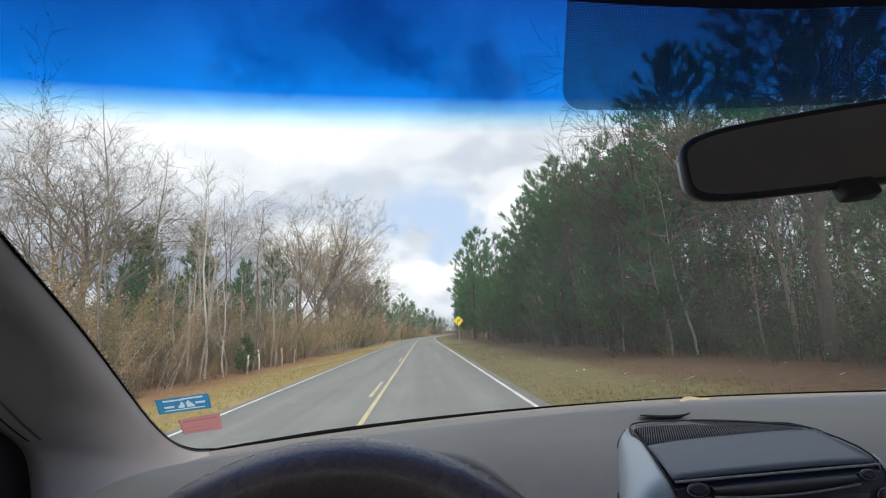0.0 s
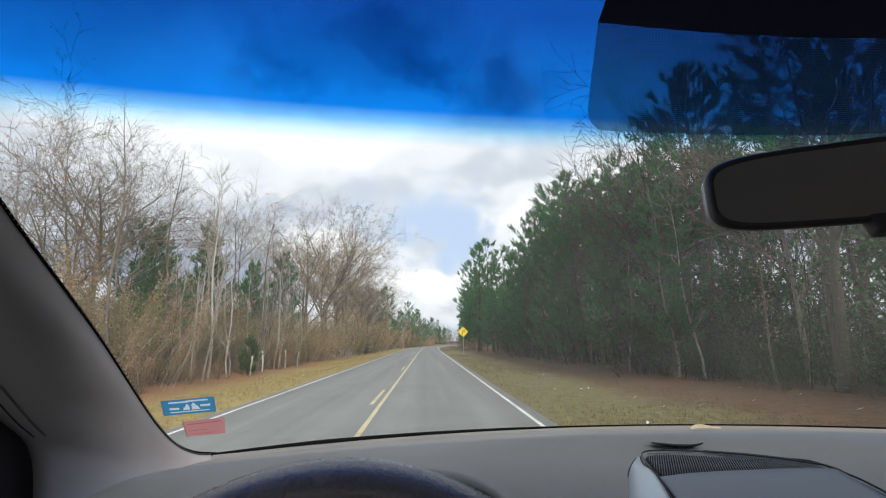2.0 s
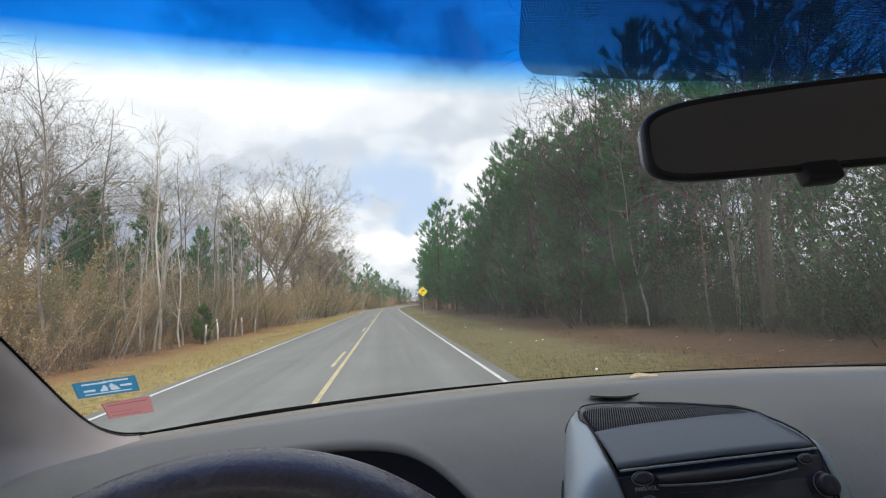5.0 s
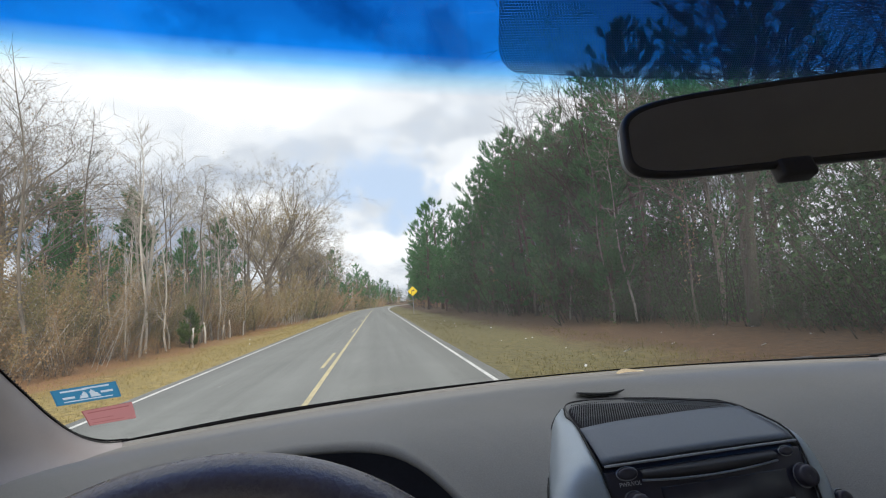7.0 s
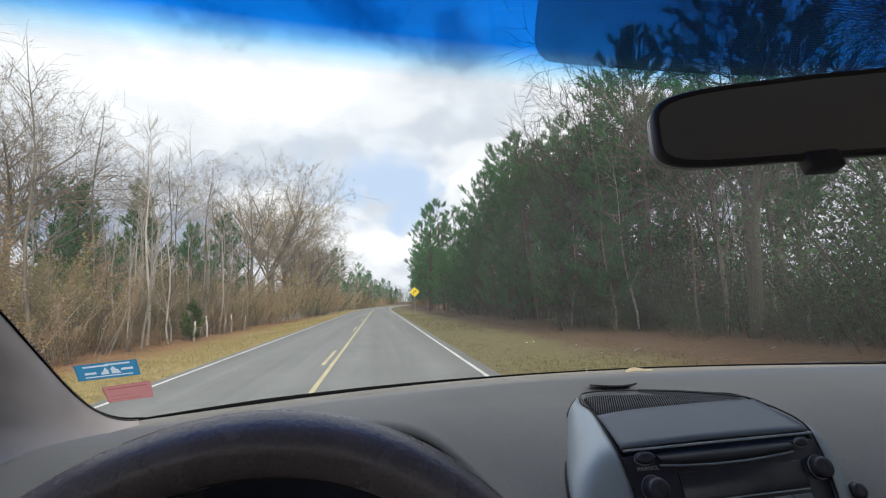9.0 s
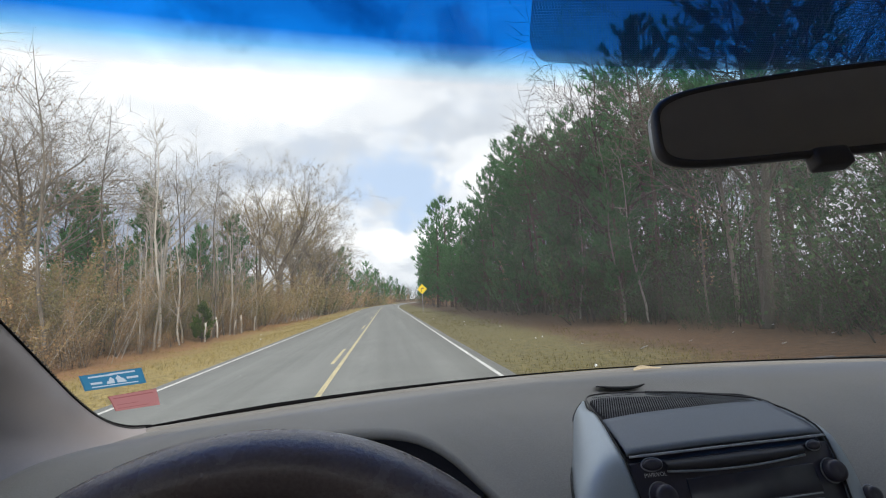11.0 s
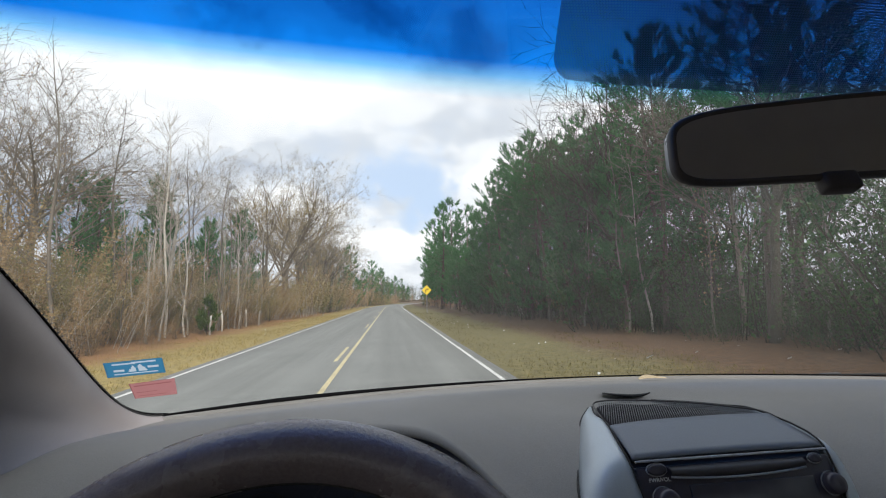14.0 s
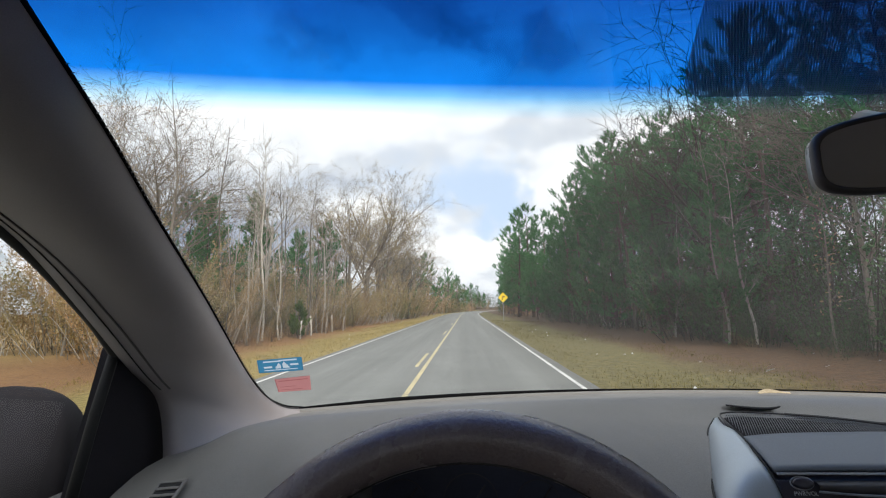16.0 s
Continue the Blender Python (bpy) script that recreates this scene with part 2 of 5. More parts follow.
# black print; the bluish glare veil over it is put into the base colour
CERAMIC = material("ceramic_print", (0.026, 0.030, 0.075), (0.036, 0.042, 0.10), 0.8, 400, 9, 0.0, specular=0.2)
SILVER = material("silver_paint", (0.34, 0.38, 0.42), (0.43, 0.475, 0.515), 0.42, 900, 5, 0.05, 0.0003, metal=0.4)
FASCIA = material("slate_plastic", (0.10, 0.118, 0.150), (0.145, 0.165, 0.200), 0.45, 700, 6, 0.1, 0.0004)
RADIO_BLACK = material("radio_plastic", (0.030, 0.027, 0.040), (0.048, 0.043, 0.062), 0.38, 500, 9, 0.08, 0.0003)
DISPLAY = material("display_glass", (0.032, 0.031, 0.042), (0.050, 0.048, 0.062), 0.22, 60, 9, 0.0)
GRILLE = material("grille_plastic", (0.17, 0.175, 0.19), (0.24, 0.245, 0.26), 0.5, 600, 8, 0.1, 0.0004)
RIB = material("rib_plastic", (0.075, 0.08, 0.092), (0.12, 0.125, 0.14), 0.5, 600, 8, 0.1, 0.0004)
INSTRUMENT = material("instrument_face", (0.038, 0.042, 0.066), (0.056, 0.062, 0.094), 0.7, 300, 9, 0.05, 0.0004, specular=0.3)
WORN_EDGE = material("worn_edge", (0.20, 0.21, 0.24), (0.46, 0.47, 0.50), 0.4, 260, 30, 0.1, 0.0003)
PRINT = material("pale_print", (0.55, 0.56, 0.58), (0.7, 0.71, 0.73), 0.7, 100, 20, 0)
MIRROR_SHELL = material("grey_shell_plastic", (0.13, 0.13, 0.14), (0.19, 0.19, 0.20), 0.28, 500, 9, 0.05, 0.0003)
MIRROR_GLASS = material("dimming_mirror", (0.46, 0.49, 0.59), (0.52, 0.55, 0.65), 0.06, 40, 9, 0.0, metal=1.0)
STICKER_BLUE = foliage("sticker_blue", (0.05, 0.24, 0.42), (0.08, 0.30, 0.50), 0.8, 0.0, 0.0)
STICKER_EDGE = foliage("sticker_edge", (0.05, 0.20, 0.36), (0.07, 0.25, 0.42), 0.8, 0.0, 0.0)
STICKER_WHITE = foliage("sticker_white", (0.60, 0.70, 0.78), (0.80, 0.86, 0.90), 0.8, 0.0, 0.0)
STICKER_RED = foliage("sticker_red", (0.54, 0.21, 0.21), (0.70, 0.33, 0.32), 0.8, 0.0, 0.0)
STICKER_DULL = foliage("sticker_dull_red", (0.40, 0.13, 0.13), (0.50, 0.18, 0.17), 0.8, 0.0, 0.0)
DRY_LEAF = material("dry_leaf", (0.24, 0.17, 0.09), (0.58, 0.48, 0.33), 0.7, 200, 60, 0.3, 0.001)
WINDSHIELD = glass("windshield_glass", band=(1.557, 1.573, (0.008, 0.225, 0.82), 1.606, (0.008, 0.086, 0.42)), dust=0.034)
SIDE_GLASS = glass("side_glass", clear=(0.74, 0.77, 0.76))
DOTS = dotted("dot_print")

def asphalt_material():
    """Aged asphalt: aggregate, blotches, and paler wheel tracks along the lanes."""
    m = material("asphalt", (0.126, 0.131, 0.125), (0.200, 0.205, 0.195), 0.85, 45, 0.6, 0.5, 0.006)
    t = m.node_tree
    b = t.nodes["Principled BSDF"]
    color = b.inputs["Base Color"].links[0].from_socket
    where = t.nodes.new("ShaderNodeTexCoord").outputs["Object"]
    mp = t.nodes.new("ShaderNodeMapping")
    mp.inputs["Scale"].default_value = (1.4, 0.03, 1)
    link(t, where, mp.inputs[0])
    tracks = node(t, "ShaderNodeTexNoise", Scale=1.0, Detail=5.0, Roughness=0.6)
    link(t, mp.outputs[0], tracks.inputs["Vector"])
    crack = node(t, "ShaderNodeTexVoronoi", Scale=0.22)
    crack.feature = "DISTANCE_TO_EDGE"
    warp = node(t, "ShaderNodeTexNoise", Scale=0.8, Detail=6.0)
    link(t, where, warp.inputs["Vector"])
    bent = t.nodes.new("ShaderNodeVectorMath")
    bent.operation = "ADD"
    link(t, where, bent.inputs[0])
    link(t, warp.outputs["Color"], bent.inputs[1])
    link(t, bent.outputs[0], crack.inputs["Vector"])
    seam = ramp_node(t, crack.outputs["Distance"], ((0.0, 0.88), (0.006, 1.0)))
    tone = ramp_node(t, tracks.outputs[0], ((0.3, 0.80), (0.7, 1.18)))
    both = mix_node(t, 1.0, tone, seam, "MULTIPLY")
    link(t, mix_node(t, 1.0, color, both, "MULTIPLY"), b.inputs["Base Color"])
    return m


ASPHALT = asphalt_material()
LINE_WHITE = material("road_paint_white", (0.28, 0.28, 0.27), (0.74, 0.74, 0.71), 0.7, 22, 1.3, 0.2, 0.003)
LINE_YELLOW = material("road_paint_yellow", (0.24, 0.21, 0.14), (0.62, 0.53, 0.30), 0.7, 22, 1.3, 0.2, 0.003)
BARK_PINE = material("pine_bark", (0.050, 0.040, 0.033), (0.145, 0.112, 0.090), 0.95, 14, 2, 0.8, 0.03, per_object=0.3, stretch=(1, 1, 0.3))
BARK_PALE = material("pale_bark", (0.22, 0.20, 0.172), (0.50, 0.465, 0.415), 0.95, 16, 2, 0.6, 0.015, per_object=0.45, stretch=(1, 1, 0.3))
BARK_GREY = material("grey_bark", (0.075, 0.064, 0.052), (0.215, 0.185, 0.15), 0.95, 14, 2, 0.8, 0.03, per_object=0.3, stretch=(1, 1, 0.3))
STEM_DARK = material("dark_stems", (0.035, 0.031, 0.024), (0.085, 0.075, 0.055), 0.95, 16, 2, 0.4, 0.01, per_object=0.3)
BARK_OAK = material("oak_bark", (0.085, 0.070, 0.054), (0.25, 0.205, 0.155), 0.95, 14, 2, 0.8, 0.03, per_object=0.3, stretch=(1, 1, 0.3))
NEEDLES = foliage("pine_needles", (0.034, 0.120, 0.044), (0.100, 0.260, 0.088), 0.5, island=0.35)
NEEDLES_FRESH = foliage("young_pine_needles", (0.05, 0.095, 0.018), (0.145, 0.215, 0.045), 0.38)
LEAVES_BROWN = foliage("withered_leaves", (0.28, 0.190, 0.102), (0.48, 0.345, 0.190), 0.45, island=0.25)
LEAVES_TAN = foliage("tan_leaves", (0.245, 0.190, 0.092), (0.44, 0.345, 0.165), 0.45, island=0.25)
LEAVES_RUST = foliage("rust_leaves", (0.22, 0.130, 0.056), (0.43, 0.275, 0.125), 0.35, island=0.35)
LEAVES_MOSS = foliage("olive_brown_leaves", (0.155, 0.148, 0.062), (0.30, 0.27, 0.118), 0.45, island=0.25)
LEAVES_OLIVE = foliage("olive_leaves", (0.026, 0.066, 0.024), (0.080, 0.150, 0.052), 0.38, island=0.35)
GRASS = foliage("verge_grass", (0.18, 0.145, 0.045), (0.42, 0.32, 0.115), 0.3, 0.0, 0.7)
STRAW = material("straw", (0.30, 0.23, 0.11), (0.55, 0.45, 0.26), 0.9, 25, 3, 0.8, 0.02)
GRASS_GREEN = foliage("olive_grass", (0.105, 0.096, 0.036), (0.205, 0.172, 0.066), 0.3, 0.0, 0.7)
SIGN_YELLOW = material("sign_yellow", (0.80, 0.58, 0.015), (0.90, 0.68, 0.025), 0.4, 80, 6, 0.0)
SIGN_BLACK = material("sign_black", (0.01, 0.01, 0.01), (0.02, 0.02, 0.02), 0.5, 80, 6, 0.0)
STEEL = material("galvanised_steel", (0.25, 0.26, 0.26), (0.38, 0.39, 0.39), 0.5, 60, 8, 0.05, 0.001, metal=0.6)


def ground_material():
    """Grass verge beside the road, leaf litter under the trees, dry field far off."""
    m = material("ground_cover", (0.12, 0.062, 0.027), (0.30, 0.155, 0.062), 0.95, 9, 0.35, 0.6, 0.05)
    t = m.node_tree
    b = t.nodes["Principled BSDF"]
    litter = b.inputs["Base Color"].links[0].from_socket
    where = t.nodes.new("ShaderNodeTexCoord").outputs["Object"]
    split = t.nodes.new("ShaderNodeSeparateXYZ")
    link(t, where, split.inputs[0])
    wav = node(t, "ShaderNodeTexNoise", Scale=0.35, Detail=6.0)
    link(t, where, wav.inputs["Vector"])
    side = math_node(t, "ABSOLUTE", math_node(t, "ADD", split.outputs[0], 1.13))
    edge = math_node(t, "ADD", side, math_node(t, "MULTIPLY", math_node(t, "SUBTRACT", wav.outputs[0], 0.5), 4.0))
    n = node(t, "ShaderNodeTexNoise", Scale=6.0, Detail=8.0, Roughness=0.7)
    link(t, where, n.inputs["Vector"])
    grass = ramp_node(t, n.outputs[0], ((0.35, (0.13, 0.100, 0.032)), (0.65, (0.34, 0.255, 0.085))))
    field = ramp_node(t, n.outputs[0], ((0.3, (0.22, 0.14, 0.055)), (0.7, (0.42, 0.29, 0.12))))
    verge = ramp_node(t, math_node(t, "DIVIDE", edge, 20.0), ((0.30, 1.0), (0.40, 0.0)), True)
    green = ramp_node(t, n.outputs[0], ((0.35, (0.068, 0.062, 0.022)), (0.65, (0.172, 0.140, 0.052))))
    # right-hand litter: the shade under the pines is put into its darker brown
    shaded_litter = ramp_node(t, n.outputs[0], ((0.3, (0.042, 0.025, 0.013)), (0.7, (0.140, 0.076, 0.036))))
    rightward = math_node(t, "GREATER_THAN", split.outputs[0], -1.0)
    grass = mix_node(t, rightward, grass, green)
    litter = mix_node(t, rightward, litter, shaded_litter)
    far = ramp_node(t, math_node(t, "DIVIDE", edge, 100.0), ((0.10, 0.0), (0.16, 1.0)), True)
    left = math_node(t, "LESS_THAN", split.outputs[0], -1.0)
    far = math_node(t, "MULTIPLY", far, left)
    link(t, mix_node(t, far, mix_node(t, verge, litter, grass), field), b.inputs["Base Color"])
    return m


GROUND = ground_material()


# ---- builders ----
def part(name, bm, mat, parent=None, label="", smooth=True):
    """Links a bmesh as one mesh object under a thing or a part."""
    me = bpy.data.meshes.new(name)
    bmesh.ops.recalc_face_normals(bm, faces=bm.faces)
    bm.to_mesh(me)
    bm.free()
    return linked(name, me, mat, parent, label, smooth)


def linked(name, me, mat, parent=None, label="", smooth=True):
    if smooth:
        me.polygons.foreach_set("use_smooth", [True] * len(me.polygons))
    if not me.materials:
        me.materials.append(mat)
    ob = new(name, me)
    if parent:
        ob.parent = parent
    if label:
        tagged(ob, label)
    return ob


def thing(name, label, category, group="", kind="", at=(0, 0, 0)):
    ob = new(name)
    ob.empty_display_size = 0.1
    ob.location = at
    return tagged(ob, label, category, group, kind)


def raw(name, verts, faces, mat, parent=None, label="", smooth=False):
    me = bpy.data.meshes.new(name)
    me.from_pydata([tuple(v) for v in verts], [], faces)
    me.update()
    return linked(name, me, mat, parent, label, smooth)


def box(bm, m, size, bevel=0.0):
    made = bmesh.ops.create_cube(bm, size=1.0, matrix=m @ Matrix.Diagonal((*size, 1)))
    if bevel:
        edges = list({e for v in made["verts"] for e in v.link_edges})
        bmesh.ops.bevel(bm, geom=edges, offset=bevel, segments=2, affect="EDGES", profile=0.6)


def sheet(bm, rows, wrap=False):
    """Faces between rows of points; each row has the same count."""
    grid = [[bm.verts.new(p) for p in row] for row in rows]
    for a, b in zip(grid, grid[1:]):
        n = len(a)
        for i in range(n if wrap else n - 1):
            bm.faces.new((a[i], a[(i + 1) % n], b[(i + 1) % n], b[i]))
    return grid


def thicken(ob, depth, offset=-1.0):
    md = ob.modifiers.new("thickness", "SOLIDIFY")
    md.thickness, md.offset = depth, offset
    return ob


def tube(bm, path, radius, sides=10, squash=1.0, closed=False, caps=True):
    """A round bar along a path; radius: one number or one for each point."""
    pts = [Vector(p) for p in path]
    n = len(pts)
    rad = radius if isinstance(radius, (list, tuple)) else [radius] * n
    rings = []
    for i, p in enumerate(pts):
        a, b = (pts[(i - 1) % n], pts[(i + 1) % n]) if closed else (pts[max(i - 1, 0)], pts[min(i + 1, n - 1)])
        d = (b - a).normalized()
        ref = Vector((0, 0, 1)) if abs(d.z) < 0.9 else Vector((1, 0, 0))
        u = d.cross(ref).normalized()
        w = u.cross(d)
        rings.append([p + rad[i] * (u * math.cos(k * math.tau / sides) + w * math.sin(k * math.tau / sides) * squash) for k in range(sides)])
    grid = sheet(bm, rings + ([rings[0]] if closed else []), wrap=True)
    if caps and not closed:
        bm.faces.new(grid[0][::-1])
        bm.faces.new(grid[-1])
    if closed:
        bmesh.ops.remove_doubles(bm, verts=bm.verts, dist=1e-5)


def lerp(a, b, k):
    return a + (b - a) * k


def step(a, b, v):
    k = min(max((v - a) / (b - a), 0), 1)
    return k * k * (3 - 2 * k)


def curve_at(points, count):
    """Catmull-Rom samples through points."""
    p = [Vector(q) for q in points]
    p = [p[0] * 2 - p[1]] + p + [p[-1] * 2 - p[-2]]
    out = []
    for k in range(count):
        s = k / (count - 1) * (len(p) - 3)
        i = min(int(s), len(p) - 4)
        u = s - i
        a, b, c, d = p[i:i + 4]
        out.append(0.5 * ((2 * b) + (c - a) * u + (2 * a - 5 * b + 4 * c - d) * u * u + (3 * b - a - 3 * c + d) * u ** 3))
    return out


# ---- the car ----
MID = 0.36          # the car's middle line


def screen_y(x, z):
    """The inner face of the windshield."""
    d = z - 1.18
    return 1.03 - 0.713 * d - 2.46 * d * d - 0.29 * (x - MID) ** 2


def on_screen(x, z, inside=0.0):
    return Vector((x, screen_y(x, z) - inside, z - inside * 0.6))


def flip(p):
    return Vector((2 * MID - p[0], p[1], p[2]))


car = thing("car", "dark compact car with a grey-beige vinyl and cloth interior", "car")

PILLAR_EDGE = [(-0.345, 0.16, 1.60), (-0.356, 0.217, 1.575), (-0.387, 0.336, 1.523), (-0.416, 0.442, 1.470), (-0.448, 0.597, 1.382), (-0.466, 0.73, 1.285), (-0.464, 0.792, 1.229), (-0.452, 0.832, 1.192), (-0.430, 0.860, 1.172), (-0.400, 0.876, 1.1655)]


def edge_x(z):
    rows = [(p[2], p[0]) for p in PILLAR_EDGE]
    rows = rows[:7]
    for (z1, x1), (z2, x2) in zip(rows, rows[1:]):
        if z >= z2:
            return lerp(x2, x1, (z - z2) / (z1 - z2))
    return rows[-1][1]


def build_windshield():
    bm = bmesh.new()
    rows = []
    for j in range(25):
        z = lerp(1.13, 1.625, j / 24)
        x0 = edge_x(z) - 0.035
        rows.append([on_screen(lerp(x0, 2 * MID - x0, i / 40), z, -0.004) for i in range(41)])
    sheet(bm, rows)
    ob = part("windshield", bm, WINDSHIELD, car, "clear windshield with a blue sun strip along its top")

    # dotted print behind the mirror, with rounded lower corners
    bm = bmesh.new()
    uv = bm.loops.layers.uv.new("UVMap")
    rows = []
    for up in (0.0, 0.0002, 0.0008, 0.0018, 0.0032, 0.005, 0.0072, 0.01, 0.014, 0.019, 0.025, 0.031, 0.0375):
        z = 1.5645 + up
        low = max(0.0, 1 - up / 0.010)
        left = lerp(0.152, 0.128, up / 0.0375) + 0.020 * (1 - math.sqrt(max(0.0, 1 - low * low)))
        rows.append([on_screen(lerp(left, 2 * MID - left, i / 24), z, 0.002) for i in range(25)])
    sheet(bm, rows)
    for f in bm.faces:
        for l in f.loops:
            l[uv].uv = (l.vert.co.x, l.vert.co.y * 0.95)
    part("dot_print", bm, DOTS, ob, "black dotted print on the glass behind the mirror")

    bm = bmesh.new()
    sheet(bm, [[on_screen(lerp(0.128, 2 * MID - 0.128, i / 24), z, 0.0025) for i in range(25)] for z in (1.6015, 1.615)])
    part("solid_print", bm, CERAMIC, ob, "solid black print above the dots")
    # solid black rim along the glass: header, base and sides
    bm = bmesh.new()
    sheet(bm, [[on_screen(lerp(-0.36, 2 * MID + 0.36, i / 30), z, 0.003) for i in range(31)] for z in (1.614, 1.63)])
    part("header_print", bm, CERAMIC, ob, "solid black print along the top of the glass")
    bm = bmesh.new()
    side = curve_at(PILLAR_EDGE[1:], 30)
    base = [on_screen(x, 1.1665, 0.0) for x in np.linspace(-0.405, 2 * MID + 0.405, 60)]
    tube(bm, [p + Vector((0.0, -0.004, 0)) for p in base], [0.0016 + 0.0040 * min(1.0, k / 7) * (1 - step(4, 34, k)) for k in range(60)], 8)
    part("base_seal", bm, SEAL, ob, "black rubber seal at the foot of the windshield")
    for path in (side, [flip(p) for p in side]):
        bm = bmesh.new()
        tube(bm, path, 0.0022, 6)
        part("side_seal", bm, SEAL, ob)
        # a row of printed dots along the seal
        bm = bmesh.new()
        fine = curve_at([(p.x, p.y, p.z) for p in path], 130)
        inward = 1 if path[0].x < MID else -1
        for p in fine[6:-6]:
            q = on_screen(p.x + inward * 0.0042, p.z, 0.002)
            bm.faces.new([bm.verts.new(q + Vector((0.0017 * math.cos(a), 0.0011 * math.sin(a), 0.0013 * math.sin(a)))) for a in np.linspace(0, math.tau, 7)[:-1]])
        part("edge_dots", bm, BLACK_RUBBER, ob, "row of small printed black dots", smooth=False)
    return ob


def on_glass_patch(name, corners, mat, parent, inside, label="", count=6):
    """A sheet of film on the glass between four (x, z) corners: top left, top right, bottom right, bottom left."""
    bm = bmesh.new()
    tl, tr, br, bl = corners
    rows = []
    for j in range(count):
        a = [lerp(tl[k], bl[k], j / (count - 1)) for k in (0, 1)]
        b = [lerp(tr[k], br[k], j / (count - 1)) for k in (0, 1)]
        rows.append([on_screen(lerp(a[0], b[0], i / (count - 1)), lerp(a[1], b[1], i / (count - 1)), inside) for i in range(count)])
    sheet(bm, rows)
    return part(name, bm, mat, parent, label)


def printed_film(corners, regions, across, down):
    """Cuts a film on the glass into one bmesh for each region: regions of (u, v) tests, the last takes the rest."""
    tl, tr, br, bl = corners

    def at(u, v):
        x, z = (lerp(lerp(tl[k], tr[k], u), lerp(bl[k], br[k], u), v) for k in (0, 1))
        return on_screen(x, z, 0.002)

    pieces = [bmesh.new() for _ in regions]
    for j in range(down):
        for i in range(across):
            u, v = (i + 0.5) / across, (j + 0.5) / down
            bm = pieces[next(k for k, test in enumerate(regions) if test(u, v))]
            bm.faces.new([bm.verts.new(at((i + a) / across, (j + b) / down)) for a, b in ((0, 0), (1, 0), (1, 1), (0, 1))])
    for bm in pieces:
        bmesh.ops.remove_doubles(bm, verts=bm.verts, dist=1e-6)
    return pieces


def build_stickers(glass_ob):
    def border(u, v):
        return u < 0.025 or u > 0.975 or v < 0.06 or v > 0.94

    def bars(u, v):
        return any(u0 < u < u1 and v0 < v < v1 for u0, u1, v0, v1 in (
            (0.12, 0.31, 0.54, 0.66), (0.71, 0.90, 0.44, 0.56), (0.12, 0.52, 0.13, 0.22), (0.46, 0.88, 0.10, 0.19), (0.12, 0.88, 0.80, 0.88)))

    def peaks(u, v):
        """White mountain drawing: ragged peaks over a snow field."""
        top = min(abs(u - c) / w + h for c, w, h in ((0.46, 0.20, 0.30), (0.58, 0.22, 0.24), (0.40, 0.14, 0.50), (0.65, 0.16, 0.44)))
        gap = abs(u - 0.52) < 0.02 and v > 0.45
        return 0.34 < u < 0.70 and top < v < 0.72 and not gap

    blue = ((-0.441, 1.2755), (-0.3695, 1.278), (-0.376, 1.250), (-0.448, 1.249))
    edge, white, drawing, face = printed_film(blue, (border, bars, peaks, lambda u, v: True), 72, 30)
    sticker = part("blue_sticker", face, STICKER_BLUE, glass_ob, "blue windshield sticker with a white mountain drawing")
    part("border", edge, STICKER_EDGE, sticker)
    part("print_bar", white, STICKER_WHITE, sticker)
    part("mountain", drawing, STICKER_WHITE, sticker)

    def dull(u, v):
        return any(v0 < v < v0 + 0.05 and 0.08 < u < u1 for v0, u1 in ((0.16, 0.92), (0.60, 0.55), (0.82, 0.74))) or u < 0.02 or v < 0.03

    red = ((-0.429, 1.2345), (-0.369, 1.2375), (-0.375, 1.206), (-0.431, 1.206))
    lines, face = printed_film(red, (dull, lambda u, v: True), 48, 36)
    sticker = part("red_sticker", face, STICKER_RED, glass_ob, "faded red windshield sticker")
    part("print_bar", lines, STICKER_DULL, sticker)


def build_specks(glass_ob):
    rng = random.Random(5)
    for x, z, s in ((0.60, 1.215, 0.007), (0.90, 1.208, 0.004), (0.52, 1.212, 0.002), (0.70, 1.225, 0.003), (0.45, 1.235, 0.002), (0.78, 1.24, 0.002), (0.66, 1.255, 0.002), (-0.02, 1.46, 0.0014), (0.03, 1.44, 0.0012), (-0.15, 1.44, 0.0014), (-0.25, 1.24, 0.0012), (0.98, 1.23, 0.004), (0.85, 1.255, 0.002)):
        a = rng.uniform(0.3, 1.0)
        c = ((x - s, z - s * a * 0.2), (x + s, z + s * a), (x + s * 0.8, z + s * 0.3), (x - s * 0.9, z - s * 0.6))
        on_glass_patch("fleck", c, PRINT if z < 1.3 else BLACK_RUBBER, glass_ob, 0.001, count=2)


